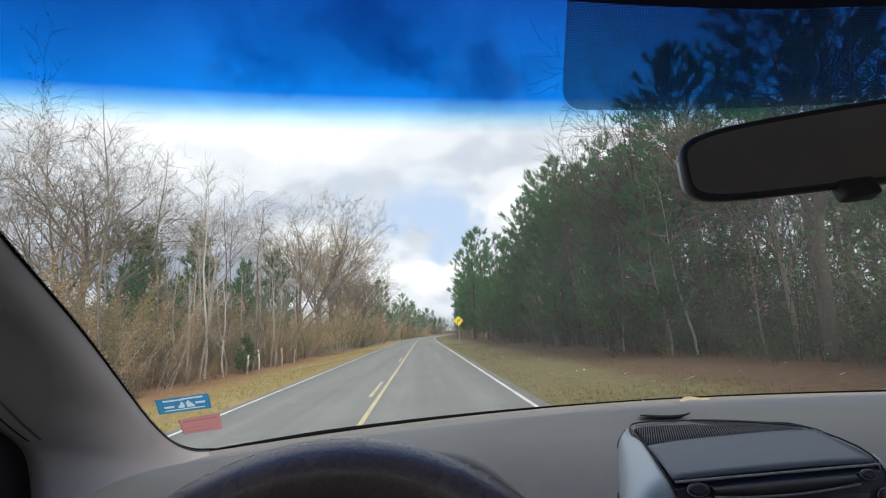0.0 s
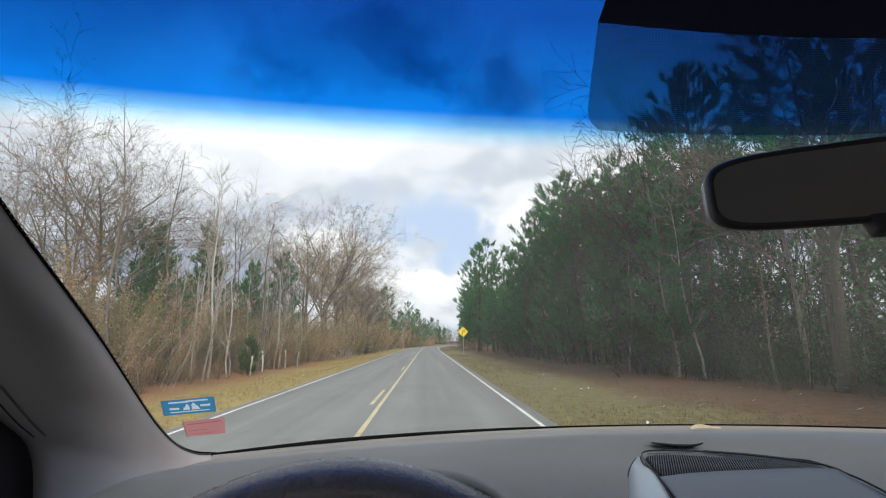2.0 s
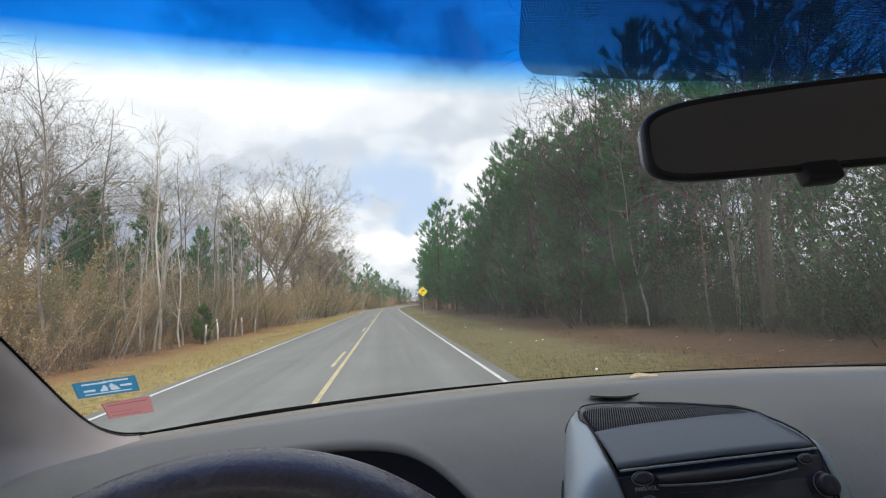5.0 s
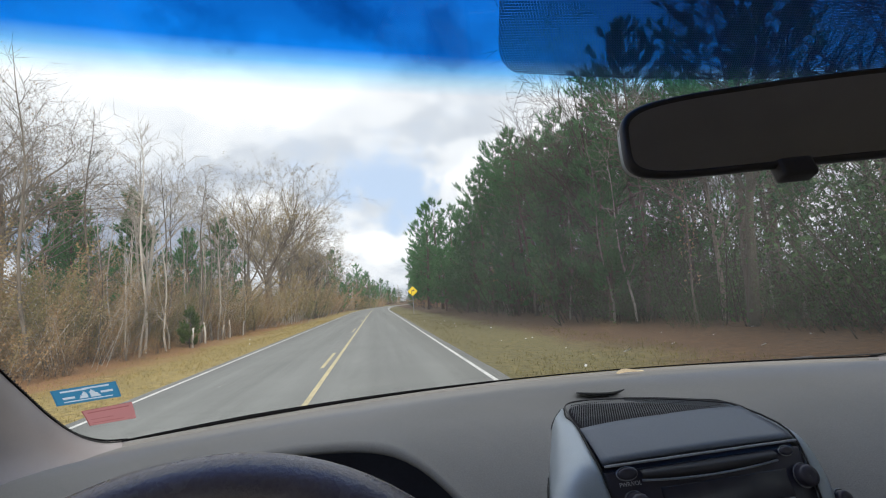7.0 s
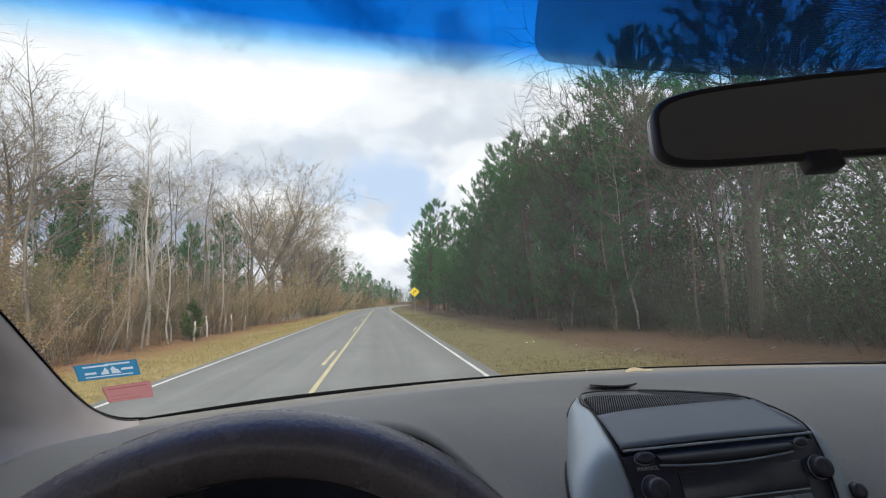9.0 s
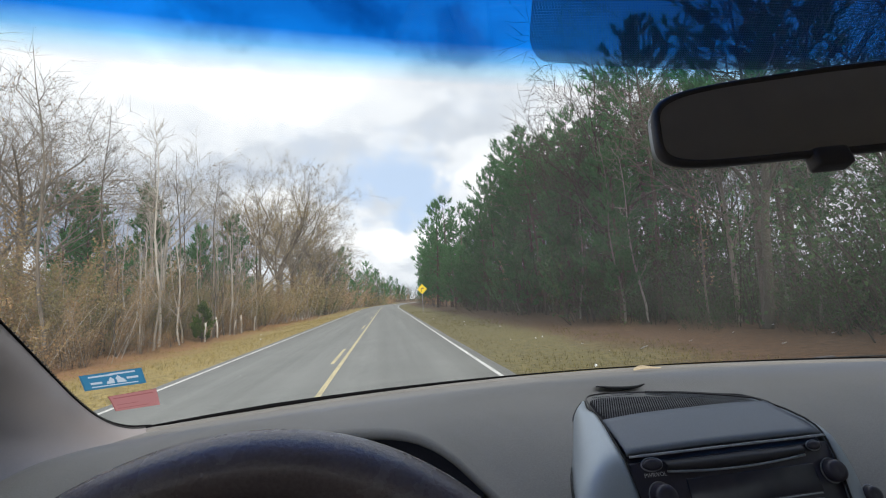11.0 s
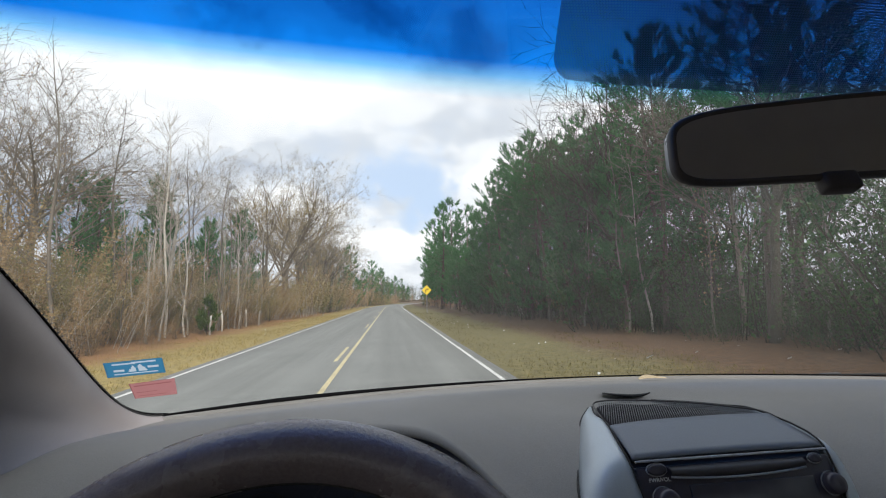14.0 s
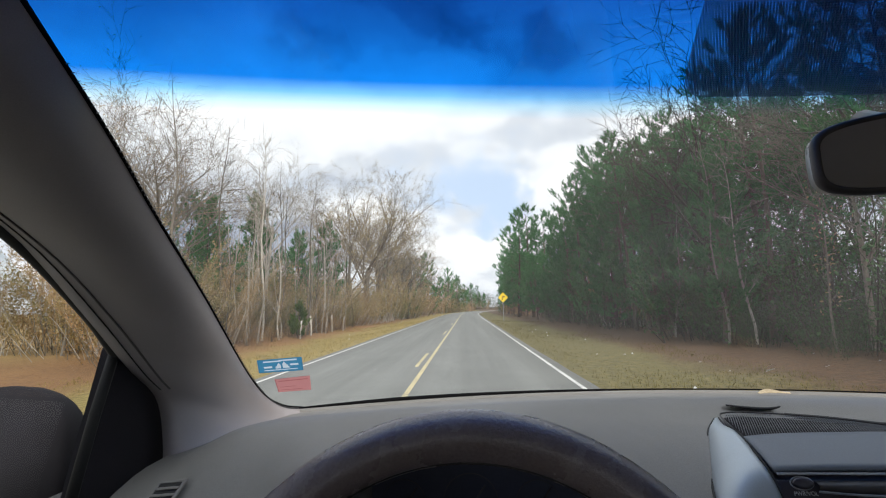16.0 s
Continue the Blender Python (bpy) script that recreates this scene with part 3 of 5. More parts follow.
def dash_profile(x):
    """Points of the dashboard across the car at x, from the glass to the driver's side and down."""
    yb = screen_y(x, 1.165) + 0.02
    hood = step(-0.25, -0.17, x) * (1 - step(0.13, 0.20, x))
    end = 1 - step(-0.53, -0.36, x) + step(2 * MID + 0.36, 2 * MID + 0.53, x)
    yf = max(0.37, 0.545 - (2.9 if x > -0.06 else 6.0) * (x + 0.06) ** 2) if x > -0.25 else 0.37
    # the pad stops at the sides of the console
    if 0.16 < x < 0.307:
        yf = min(max(yf, 0.432 + 2.07 * (x - 0.184)), 0.556)
    elif 0.307 <= x < 0.446:
        yf = min(0.556, 0.502 + 0.093 * (1 - ((x - 0.307) / 0.139) ** 1.25))
    elif 0.446 <= x < 0.49:
        yf = lerp(0.502, 0.36, (x - 0.446) / 0.044)
    fall = max(step(0.02, 0.12, x), 0.85 * (1 - step(-0.33, -0.22, x)))
    pts = []
    for k in range(19):
        y = lerp(yb, yf, k / 18)
        z = 1.158 + 0.047 * step(0, 0.36, yb - y) + 0.013 * hood * (1 - 0.6 * step(0.0, 0.14, x)) * step(0.24, 0.44, yb - y) - 0.055 * end * step(0, 0.3, yb - y)
        z -= 0.055 * fall * max(0, ((0.60 if x < -0.2 else 0.56) - y) / 0.12) ** 1.5
        pts.append((x, y, z))
    z0 = pts[-1][2]
    # rolled edge, then the face; under the hood it recedes to the instruments
    for k in range(1, 6):
        a = k / 5 * math.pi / 2
        r = lerp(0.035, 0.010, hood)
        pts.append((x, yf - r * math.sin(a), z0 - r * (1 - math.cos(a))))
    yr = lerp(yf - 0.045, 0.62, hood)
    pts.append((x, lerp(yf - 0.04, yf + 0.03, hood), z0 - lerp(0.06, 0.02, hood)))
    pts.append((x, yr, z0 - lerp(0.10, 0.03, hood)))
    pts.append((x, yr - 0.01, z0 - 0.22))
    pts.append((x, yr - 0.02, 0.70))
    return pts


def build_dashboard():
    bm = bmesh.new()
    xs = np.linspace(-0.525, 2 * MID + 0.525, 160)
    sheet(bm, [dash_profile(x) for x in xs])
    dash = part("dashboard", bm, DASH, car, "grey-beige grained vinyl dashboard with a shadowed instrument hood")
    # low rim where the pad meets the glass
    bm = bmesh.new()
    rim = []
    for x in np.linspace(-0.40, 2 * MID + 0.40, 70):
        y = screen_y(x, 1.165)
        rim.append([(x, y - 0.016, 1.1545), (x, y - 0.014, 1.1625), (x, y - 0.010, 1.1650), (x, y - 0.004, 1.1635)])
    sheet(bm, rim)
    part("pad_rim", bm, DASH, dash)
    # sensor lid: a thin dark crescent in the pad
    bm = bmesh.new()
    path = [(0.318 + 0.069 * k / 14, 0.655 - 0.020 * math.sin(math.pi * k / 14) - 0.012 * k / 14, 1.2125) for k in range(15)]
    tube(bm, path, [0.0009 + 0.0014 * math.sin(math.pi * k / 14) for k in range(15)], 8)
    part("crescent_gap", bm, BLACK_RUBBER, dash, "thin black crescent gap of a round lid")
    bm = bmesh.new()
    lid = []
    for r in (0.0, 0.6, 1.0):
        lid.append([(0.352 + 0.034 * r * math.cos(a), 0.662 + 0.026 * r * math.sin(a), 1.2125 + 0.0010 * (1 - r)) for a in np.linspace(0, math.tau, 25)[:-1]])
    sheet(bm, lid, wrap=True)
    part("round_lid", bm, DASH, dash)
    # outer air vent by the pillar
    vent = None
    bm = bmesh.new()
    m = pose(-0.413, 0.476, 1.1550, 29, -6, -4) @ Matrix.Scale(0.70, 4)
    for dx, dy, sx, sy in ((0, 0.028, 0.052, 0.006), (0, -0.028, 0.052, 0.006), (-0.023, 0, 0.006, 0.054), (0.023, 0, 0.006, 0.054)):
        box(bm, m @ pose(dx, dy, 0), (sx, sy, 0.004), 0.001)
    vent = part("air_vent", bm, DASH, dash, "side air vent with dark slots")
    bm = bmesh.new()
    box(bm, m @ pose(0, 0, -0.0005), (0.044, 0.052, 0.003))
    part("backing", bm, BLACK_RUBBER, vent)
    for k in range(3):
        bm = bmesh.new()
        box(bm, m @ pose(0, -0.0130 + 0.013 * k, 0.0025, 20), (0.044, 0.0045, 0.0016), 0.0004)
        part("slat", bm, DASH, vent)
    return dash


def build_instruments(parent):
    bm = bmesh.new()
    rows = []
    for z in (1.195, 1.17, 1.13, 1.08, 1.0):
        rows.append([(x, 0.590 - 0.9 * abs(x + 0.06) ** 2, z) for x in np.linspace(-0.24, 0.12, 20)])
    sheet(bm, rows)
    face = part("instrument_panel", bm, INSTRUMENT, parent, "unlit dark instrument panel under the hood")
    for cx, r in ((-0.062, 0.036), (-0.150, 0.028), (0.026, 0.028)):
        bm = bmesh.new()
        tube(bm, [(cx + r * math.cos(a), 0.578, 1.108 + r * math.sin(a)) for a in np.linspace(0, math.tau, 33)[:-1]], 0.0005, 6, closed=True)
        part("gauge_ring", bm, BLACK_PLASTIC, face)
        bm = bmesh.new()
        box(bm, pose(cx + 0.010, 0.577, 1.116, 0, 35), (0.0018, 0.001, r * 0.9))
        part("needle", bm, BLACK_PLASTIC, face)


def build_wheel():
    tilt = radians(24)
    center = Vector((-0.0630, 0.2155, 1.1078))
    up, out = Vector((0, math.sin(tilt), math.cos(tilt))), Vector((1, 0, 0))
    back = out.cross(up)

    def at(a, r, lift=0.0):
        return center + out * r * math.sin(a) + up * r * math.cos(a) + back * lift

    bm = bmesh.new()
    n = 96
    rings = []
    for i in range(n):
        a = i / n * math.tau
        thick = 0.0174 + 0.0010 * (math.cos(2 * a))
        rings.append([at(a, 0.1795 + thick * math.cos(k * math.tau / 16), thick * 1.12 * math.sin(k * math.tau / 16)) for k in range(16)])
    sheet(bm, rings + [rings[0]], wrap=True)
    bmesh.ops.remove_doubles(bm, verts=bm.verts, dist=1e-5)
    wheel = part("steering_wheel", bm, LEATHER, car, "dark grained leather steering wheel rim")
    bm = bmesh.new()
    tube(bm, [at(a, 0.1795 - 0.0176) + back * 0.004 for a in np.linspace(0, math.tau, 97)[:-1]], 0.0006, 5, closed=True)
    part("stitching", bm, BLACK_RUBBER, wheel)
    for a in (-1.75, 1.75, math.pi):
        bm = bmesh.new()
        tube(bm, [at(a, 0.17, 0.0), at(a, 0.11, 0.02), at(a, 0.05, 0.03)], [0.012, 0.015, 0.020], 8, 0.6)
        part("spoke", bm, BLACK_PLASTIC, wheel)
    bm = bmesh.new()
    rings = [[at(k * math.tau / 24, r, l) for k in range(24)] for r, l in ((0.002, -0.005), (0.04, -0.003), (0.062, 0.006), (0.066, 0.03), (0.05, 0.06))]
    sheet(bm, rings, wrap=True)
    part("hub", bm, BLACK_PLASTIC, wheel)
    bm = bmesh.new()
    tube(bm, [center + back * 0.05, Vector((-0.05, 0.45, 1.03))], 0.035, 14)
    part("steering_column", bm, BLACK_PLASTIC, car)


POD = 0.346         # the middle of the console


def pod_sides(y):
    """Left and right edge of the console's top at y."""
    if y >= 0.505:
        k = min(max((y - 0.505) / 0.093, 0), 1)
        return 0.307 - 0.063 * (1 - k) ** 0.3, 0.307 + 0.139 * (1 - k) ** 0.8
    return lerp(0.236, 0.244, (y - 0.40) / 0.105), lerp(0.458, 0.446, (y - 0.40) / 0.105)


def pod_x(y, u, inset=0.0):
    """Across the console's top: u from -1 to 1."""
    a, b = pod_sides(y)
    m = min(inset, (b - a) / 2)
    return lerp(a + m, b - m, (u + 1) / 2)


def grille_edge(u):
    """Where the speaker grille ends and the slate panel begins, across the console."""
    return 0.491 - 0.005 * abs(u) ** 2.5 + 0.006 * max(u, 0)


def pod_top(y):
    if y >= 0.493:
        return 1.2155 + 0.003 * math.sin(math.pi * min((y - 0.493) / 0.105, 1))
    if y >= 0.436:
        return lerp(1.196, 1.2155, ((y - 0.436) / 0.057) ** 0.8)
    return 1.196 - (0.436 - y) / 0.35


def build_stack():
    body = bmesh.new()
    ys = [0.30, 0.34, 0.38, 0.41, 0.425] + list(np.linspace(0.4355, 0.505, 8)) + list(np.linspace(0.515, 0.597, 12))
    rows = []
    for y in ys:
        z = pod_top(y) - 0.009
        rows.append([(pod_x(y, k / 6, 0.002), y, z) for k in range(-6, 7)])
    sheet(body, rows)
    stack = part("centre_console", body, RADIO_BLACK, car, "centre console with speaker grille, slate fascia, silver sides and radio")

    # slate panel sloping toward the radio
    bm = bmesh.new()
    rows = []
    for j in range(9):
        v = j / 8
        row = []
        for k in range(-12, 13):
            u = k / 12
            y = lerp(0.4375, grille_edge(u) + 0.004, v)
            row.append((pod_x(y, u, 0.001), y, pod_top(y) + 0.0015 * (1 - u * u)))
        rows.append(row)
    sheet(bm, rows)
    thicken(part("fascia", bm, FASCIA, stack, "slate-grey plastic panel"), 0.004)

    # ribbed speaker grille
    bm = bmesh.new()
    rows = []
    for j in range(14):
        v = j / 13
        row = []
        for k in range(-12, 13):
            u = k / 12
            y = lerp(grille_edge(u) + 0.006, 0.5965, v)
            row.append((pod_x(y, u, 0.004), y, pod_top(y) - 0.0055))
        rows.append(row)
    sheet(bm, rows)
    grille = part("speaker_grille", bm, MATT_BLACK, stack, "ribbed dark speaker grille")
    ribs = bmesh.new()
    count = 74
    for k in range(count):
        u = -1 + 2 * (k + 0.5) / count
        y0 = grille_edge(u) + 0.006
        x = POD + u * 0.11 - 0.012
        inside = [y for y in np.arange(y0, 0.596, 0.002) if pod_sides(y)[0] + 0.005 < x + 0.5 * (y - y0) < pod_sides(y)[1] - 0.005]
        if len(inside) < 3:
            continue
        pts = [(x + 0.5 * (y - y0), y, pod_top(y) - 0.0008) for y in np.linspace(inside[0], inside[-1], 5)]
        tube(ribs, pts, 0.00055, 6)
    part("rib", ribs, RIB, grille)
    for y in np.arange(0.510, 0.594, 0.024):
        bm = bmesh.new()
        tube(bm, [(pod_x(y, u, 0.006), y, pod_top(y) - 0.0016) for u in (-1, -0.5, 0, 0.5, 1)], 0.00035, 5)
        part("cross_rib", bm, MATT_BLACK, grille)
    bm = bmesh.new()
    rim = []
    ys = list(np.linspace(0.49, 0.59, 20)) + [0.5955, 0.598]
    rim = [(pod_sides(y)[0], y, pod_top(y)) for y in ys] + [(pod_sides(y)[1], y, pod_top(y)) for y in reversed(ys)]
    tube(bm, rim, 0.0011, 6)
    part("grille_rim", bm, BLACK_PLASTIC, grille)

    # silver sides
    inner = curve_at([(0.262, 0.572, 1.2145), (0.246, 0.53, 1.2165), (0.2435, 0.50, 1.2165), (0.236, 0.455, 1.205), (0.2375, 0.430, 1.183), (0.245, 0.405, 1.12), (0.255, 0.38, 1.03)], 24)
    outer = curve_at([(0.260, 0.579, 1.211), (0.2385, 0.553, 1.2045), (0.222, 0.525, 1.192), (0.199, 0.478, 1.172), (0.184, 0.440, 1.155), (0.180, 0.405, 1.09), (0.185, 0.38, 1.0)], 24)
    left_outer, left_inner = outer, inner
    edge = [(2 * POD - pod_sides(y)[1] - 0.001, y, pod_top(y) + 0.0005) for y in (0.578, 0.555, 0.53, 0.51)]
    right_inner = curve_at(edge + [(0.236, 0.455, 1.205), (0.2375, 0.430, 1.183), (0.245, 0.405, 1.12), (0.255, 0.38, 1.03)], 24)
    for mirrored in (False, True):
        bm = bmesh.new()
        rows = []
        inner = right_inner if mirrored else left_inner
        outer = [a.lerp(b, 0.35) - Vector((0, 0, 0.012)) for a, b in zip(inner, left_outer)] if mirrored else left_outer
        for a, b in zip(inner, outer):
            row = []
            for k in range(9):
                s = k / 8
                p = a.lerp(b, s) + Vector((-0.5, -0.25, 0.8)).normalized() * 0.010 * math.sin(math.pi * s) * min((a - b).length / 0.05, 1)
                row.append(p if not mirrored else Vector((2 * POD - p.x, p.y, p.z)))
            rows.append(row)
        sheet(bm, rows)
        side = part("side_trim", bm, SILVER, stack, "silver painted side trim")
        thicken(side, 0.004)
        bm = bmesh.new()
        tube(bm, [p if not mirrored else Vector((2 * POD - p.x, p.y, p.z)) for p in outer], 0.0016, 6)
        part("side_gap", bm, BLACK_RUBBER, side)
        bm = bmesh.new()
        tube(bm, [p if not mirrored else Vector((2 * POD - p.x, p.y, p.z)) for p in inner], 0.0011, 6)
        part("side_gap", bm, BLACK_RUBBER, side)
    build_radio(stack)


def build_radio(stack):
    lean = math.degrees(math.atan2(0.35, 1))

    def at(x, z, out=0.0):
        """On the leaning face of the radio."""
        return pose(x, 0.4355 - 0.35 * (1.196 - z), z, 90 - lean, 0, 0) @ pose(0, 0, out)

    bm = bmesh.new()
    box(bm, at(POD, 1.11, -0.004), (0.214, 0.168, 0.008), 0.002)
    radio = part("radio", bm, RADIO_BLACK, stack, "black car radio with disc slot, knobs and dark display")
    bm = bmesh.new()
    box(bm, at(POD, 1.1945, 0.001), (0.212, 0.0022, 0.003), 0.0005)
    part("top_edge", bm, WORN_EDGE, radio)
    # disc slot: a shallow curved lip
    bm = bmesh.new()
    rows = []
    for j in range(5):
        v = j / 4
        rows.append([at(POD + 0.002 + u * 0.074, 1.1885 - v * (0.0085 + 0.003 * (1 - u * u)), 0.0006 + 0.004 * math.sin(math.pi * v)).translation for u in np.linspace(-1, 1, 17)])
    sheet(bm, rows)
    part("disc_slot", bm, BLACK_PLASTIC, radio, "dark disc slot with a bright lower lip")
    bm = bmesh.new()
    tube(bm, [at(POD + 0.002 + u * 0.074, 1.1800 - 0.0035 * (1 - u * u), 0.0020).translation for u in np.linspace(-1, 1, 17)], 0.0011, 6)
    part("slot_lip", bm, WORN_EDGE, radio, "worn pale lip of the disc slot")
    bm = bmesh.new()
    box(bm, at(0.359, 1.161, 0.0006), (0.136, 0.024, 0.0022), 0.0006)
    part("display", bm, DISPLAY, radio, "unlit glossy display")
    bm = bmesh.new()
    box(bm, at(0.362, 1.1482, 0.0016), (0.126, 0.0012, 0.0016), 0.0004)
    part("display_edge", bm, WORN_EDGE, radio)

    def round_piece(name, x, z, r, high, mat, oval=1.0, ring=None):
        bm = bmesh.new()
        rows = []
        for rr, h in ((1.0, 0.0), (1.0, high * 0.7), (0.88, high), (0.4, high * 1.02), (0.02, high * 0.95)):
            rows.append([(at(x, z, 0.001) @ Vector((r * rr * oval * math.cos(a), r * rr * math.sin(a), h))) for a in np.linspace(0, math.tau, 29)[:-1]])
        sheet(bm, rows, wrap=True)
        ob = part(name, bm, mat, radio)
        bm = bmesh.new()
        tube(bm, [(at(x, z, 0.0016) @ Vector((r * 1.08 * oval * math.cos(a), r * 1.08 * math.sin(a), 0))) for a in np.linspace(0, math.tau, 33)[:-1]], 0.0007, 5, closed=True)
        part("ring", bm, ring or GRILLE, ob)
        return ob

    round_piece("power_button", 0.2600, 1.1868, 0.0052, 0.004, RADIO_BLACK, 1.9, WORN_EDGE)
    round_piece("eject_button", 0.4350, 1.1868, 0.0042, 0.003, RADIO_BLACK, 1.7, WORN_EDGE)
    round_piece("volume_knob", 0.2610, 1.1620, 0.0105, 0.014, RADIO_BLACK)
    round_piece("tuning_knob", 0.4440, 1.1645, 0.0100, 0.009, RADIO_BLACK)
    round_piece("side_knob", 0.4740, 1.1420, 0.0075, 0.007, RADIO_BLACK)
    for k in range(6):
        bm = bmesh.new()
        box(bm, at(0.306 + 0.0215 * k, 1.1400, 0.002), (0.019, 0.010, 0.004), 0.001)
        part("preset_button", bm, GRILLE, radio)
        bm = bmesh.new()
        box(bm, at(0.306 + 0.0215 * k, 1.1400, 0.0043), (0.006, 0.0012, 0.0004))
        part("print_bar", bm, PRINT, radio)
    curve = bpy.data.curves.new("lettering", "FONT")
    curve.body, curve.size, curve.align_x, curve.extrude = "PWR/VOL", 0.0052, "CENTER", 0.0001
    text = bpy.data.objects.new("lettering", curve)
    scene.collection.objects.link(text)
    bpy.context.view_layer.update()
    me = bpy.data.meshes.new_from_object(text.evaluated_get(bpy.context.evaluated_depsgraph_get()))
    bpy.data.objects.remove(text)
    me.transform(at(0.2615, 1.1768, 0.0008))
    me.materials.clear()
    linked("lettering", me, PRINT, radio, "small pale PWR/VOL lettering", smooth=False)


def build_mirror():
    cx, cz, y = MID + 0.020, 1.4865, 0.318
    w, h = 0.1385, 0.0335
    turn = pose(cx, y, cz, 0, -1.2, -11)

    def outline(grow, depth, n=72):
        pts = []
        for k in range(n):
            a = k / n * math.tau
            c, s = math.cos(a), math.sin(a)
            px = math.copysign(abs(c) ** 0.30, c) * (w + grow)
            pz = math.copysign(abs(s) ** 0.42, s) * (h + grow)
            pz += 0.004 * (1 - (px / w) ** 2) * (1 if s > 0 else 0.2) + 0.004 * (px / w if s > 0 else 0)
            pts.append(turn @ Vector((px, depth, pz)))
        return pts

    bm = bmesh.new()
    sheet(bm, [outline(-0.004, -0.001), outline(-0.0028, -0.004), outline(0, -0.004), outline(0.002, 0.0), outline(0.0018, 0.004)], wrap=True)
    mirror = part("rear_view_mirror", bm, BLACK_PLASTIC, car, "dark rear-view mirror with a black bezel and grey shell")
    bm = bmesh.new()
    sheet(bm, [outline(0.0016, 0.004), outline(0.0, 0.014), outline(-0.010, 0.026), outline(-0.025, 0.031)], wrap=True)
    bm.faces.new([v for v in bm.verts][-72:])
    part("shell", bm, MIRROR_SHELL, mirror, "smooth grey plastic back shell")
    bm = bmesh.new()
    bm.faces.new([bm.verts.new(p) for p in outline(-0.0026, -0.0022)])
    part("mirror_glass", bm, MIRROR_GLASS, mirror, "dimmed mirror glass", smooth=False)
    bm = bmesh.new()
    box(bm, turn @ pose(-0.008, -0.001, -h - 0.004, -20, 0, 0), (0.027, 0.014, 0.017), 0.003)
    part("tilt_lever", bm, BLACK_PLASTIC, mirror)
    bm = bmesh.new()
    tube(bm, [turn @ Vector((0, 0.028, 0.01)), Vector((MID, 0.375, 1.520)), on_screen(MID, 1.550, 0.004)], [0.011, 0.010, 0.014], 12)
    part("mirror_stem", bm, BLACK_PLASTIC, mirror)


SILL = [(-0.55, -1.30, 1.52), (-0.55, -0.50, 1.53), (-0.55, 0.10, 1.535), (-0.552, 0.275, 1.515), (-0.552, 0.40, 1.455), (-0.552, 0.51, 1.368), (-0.552, 0.572, 1.303)]


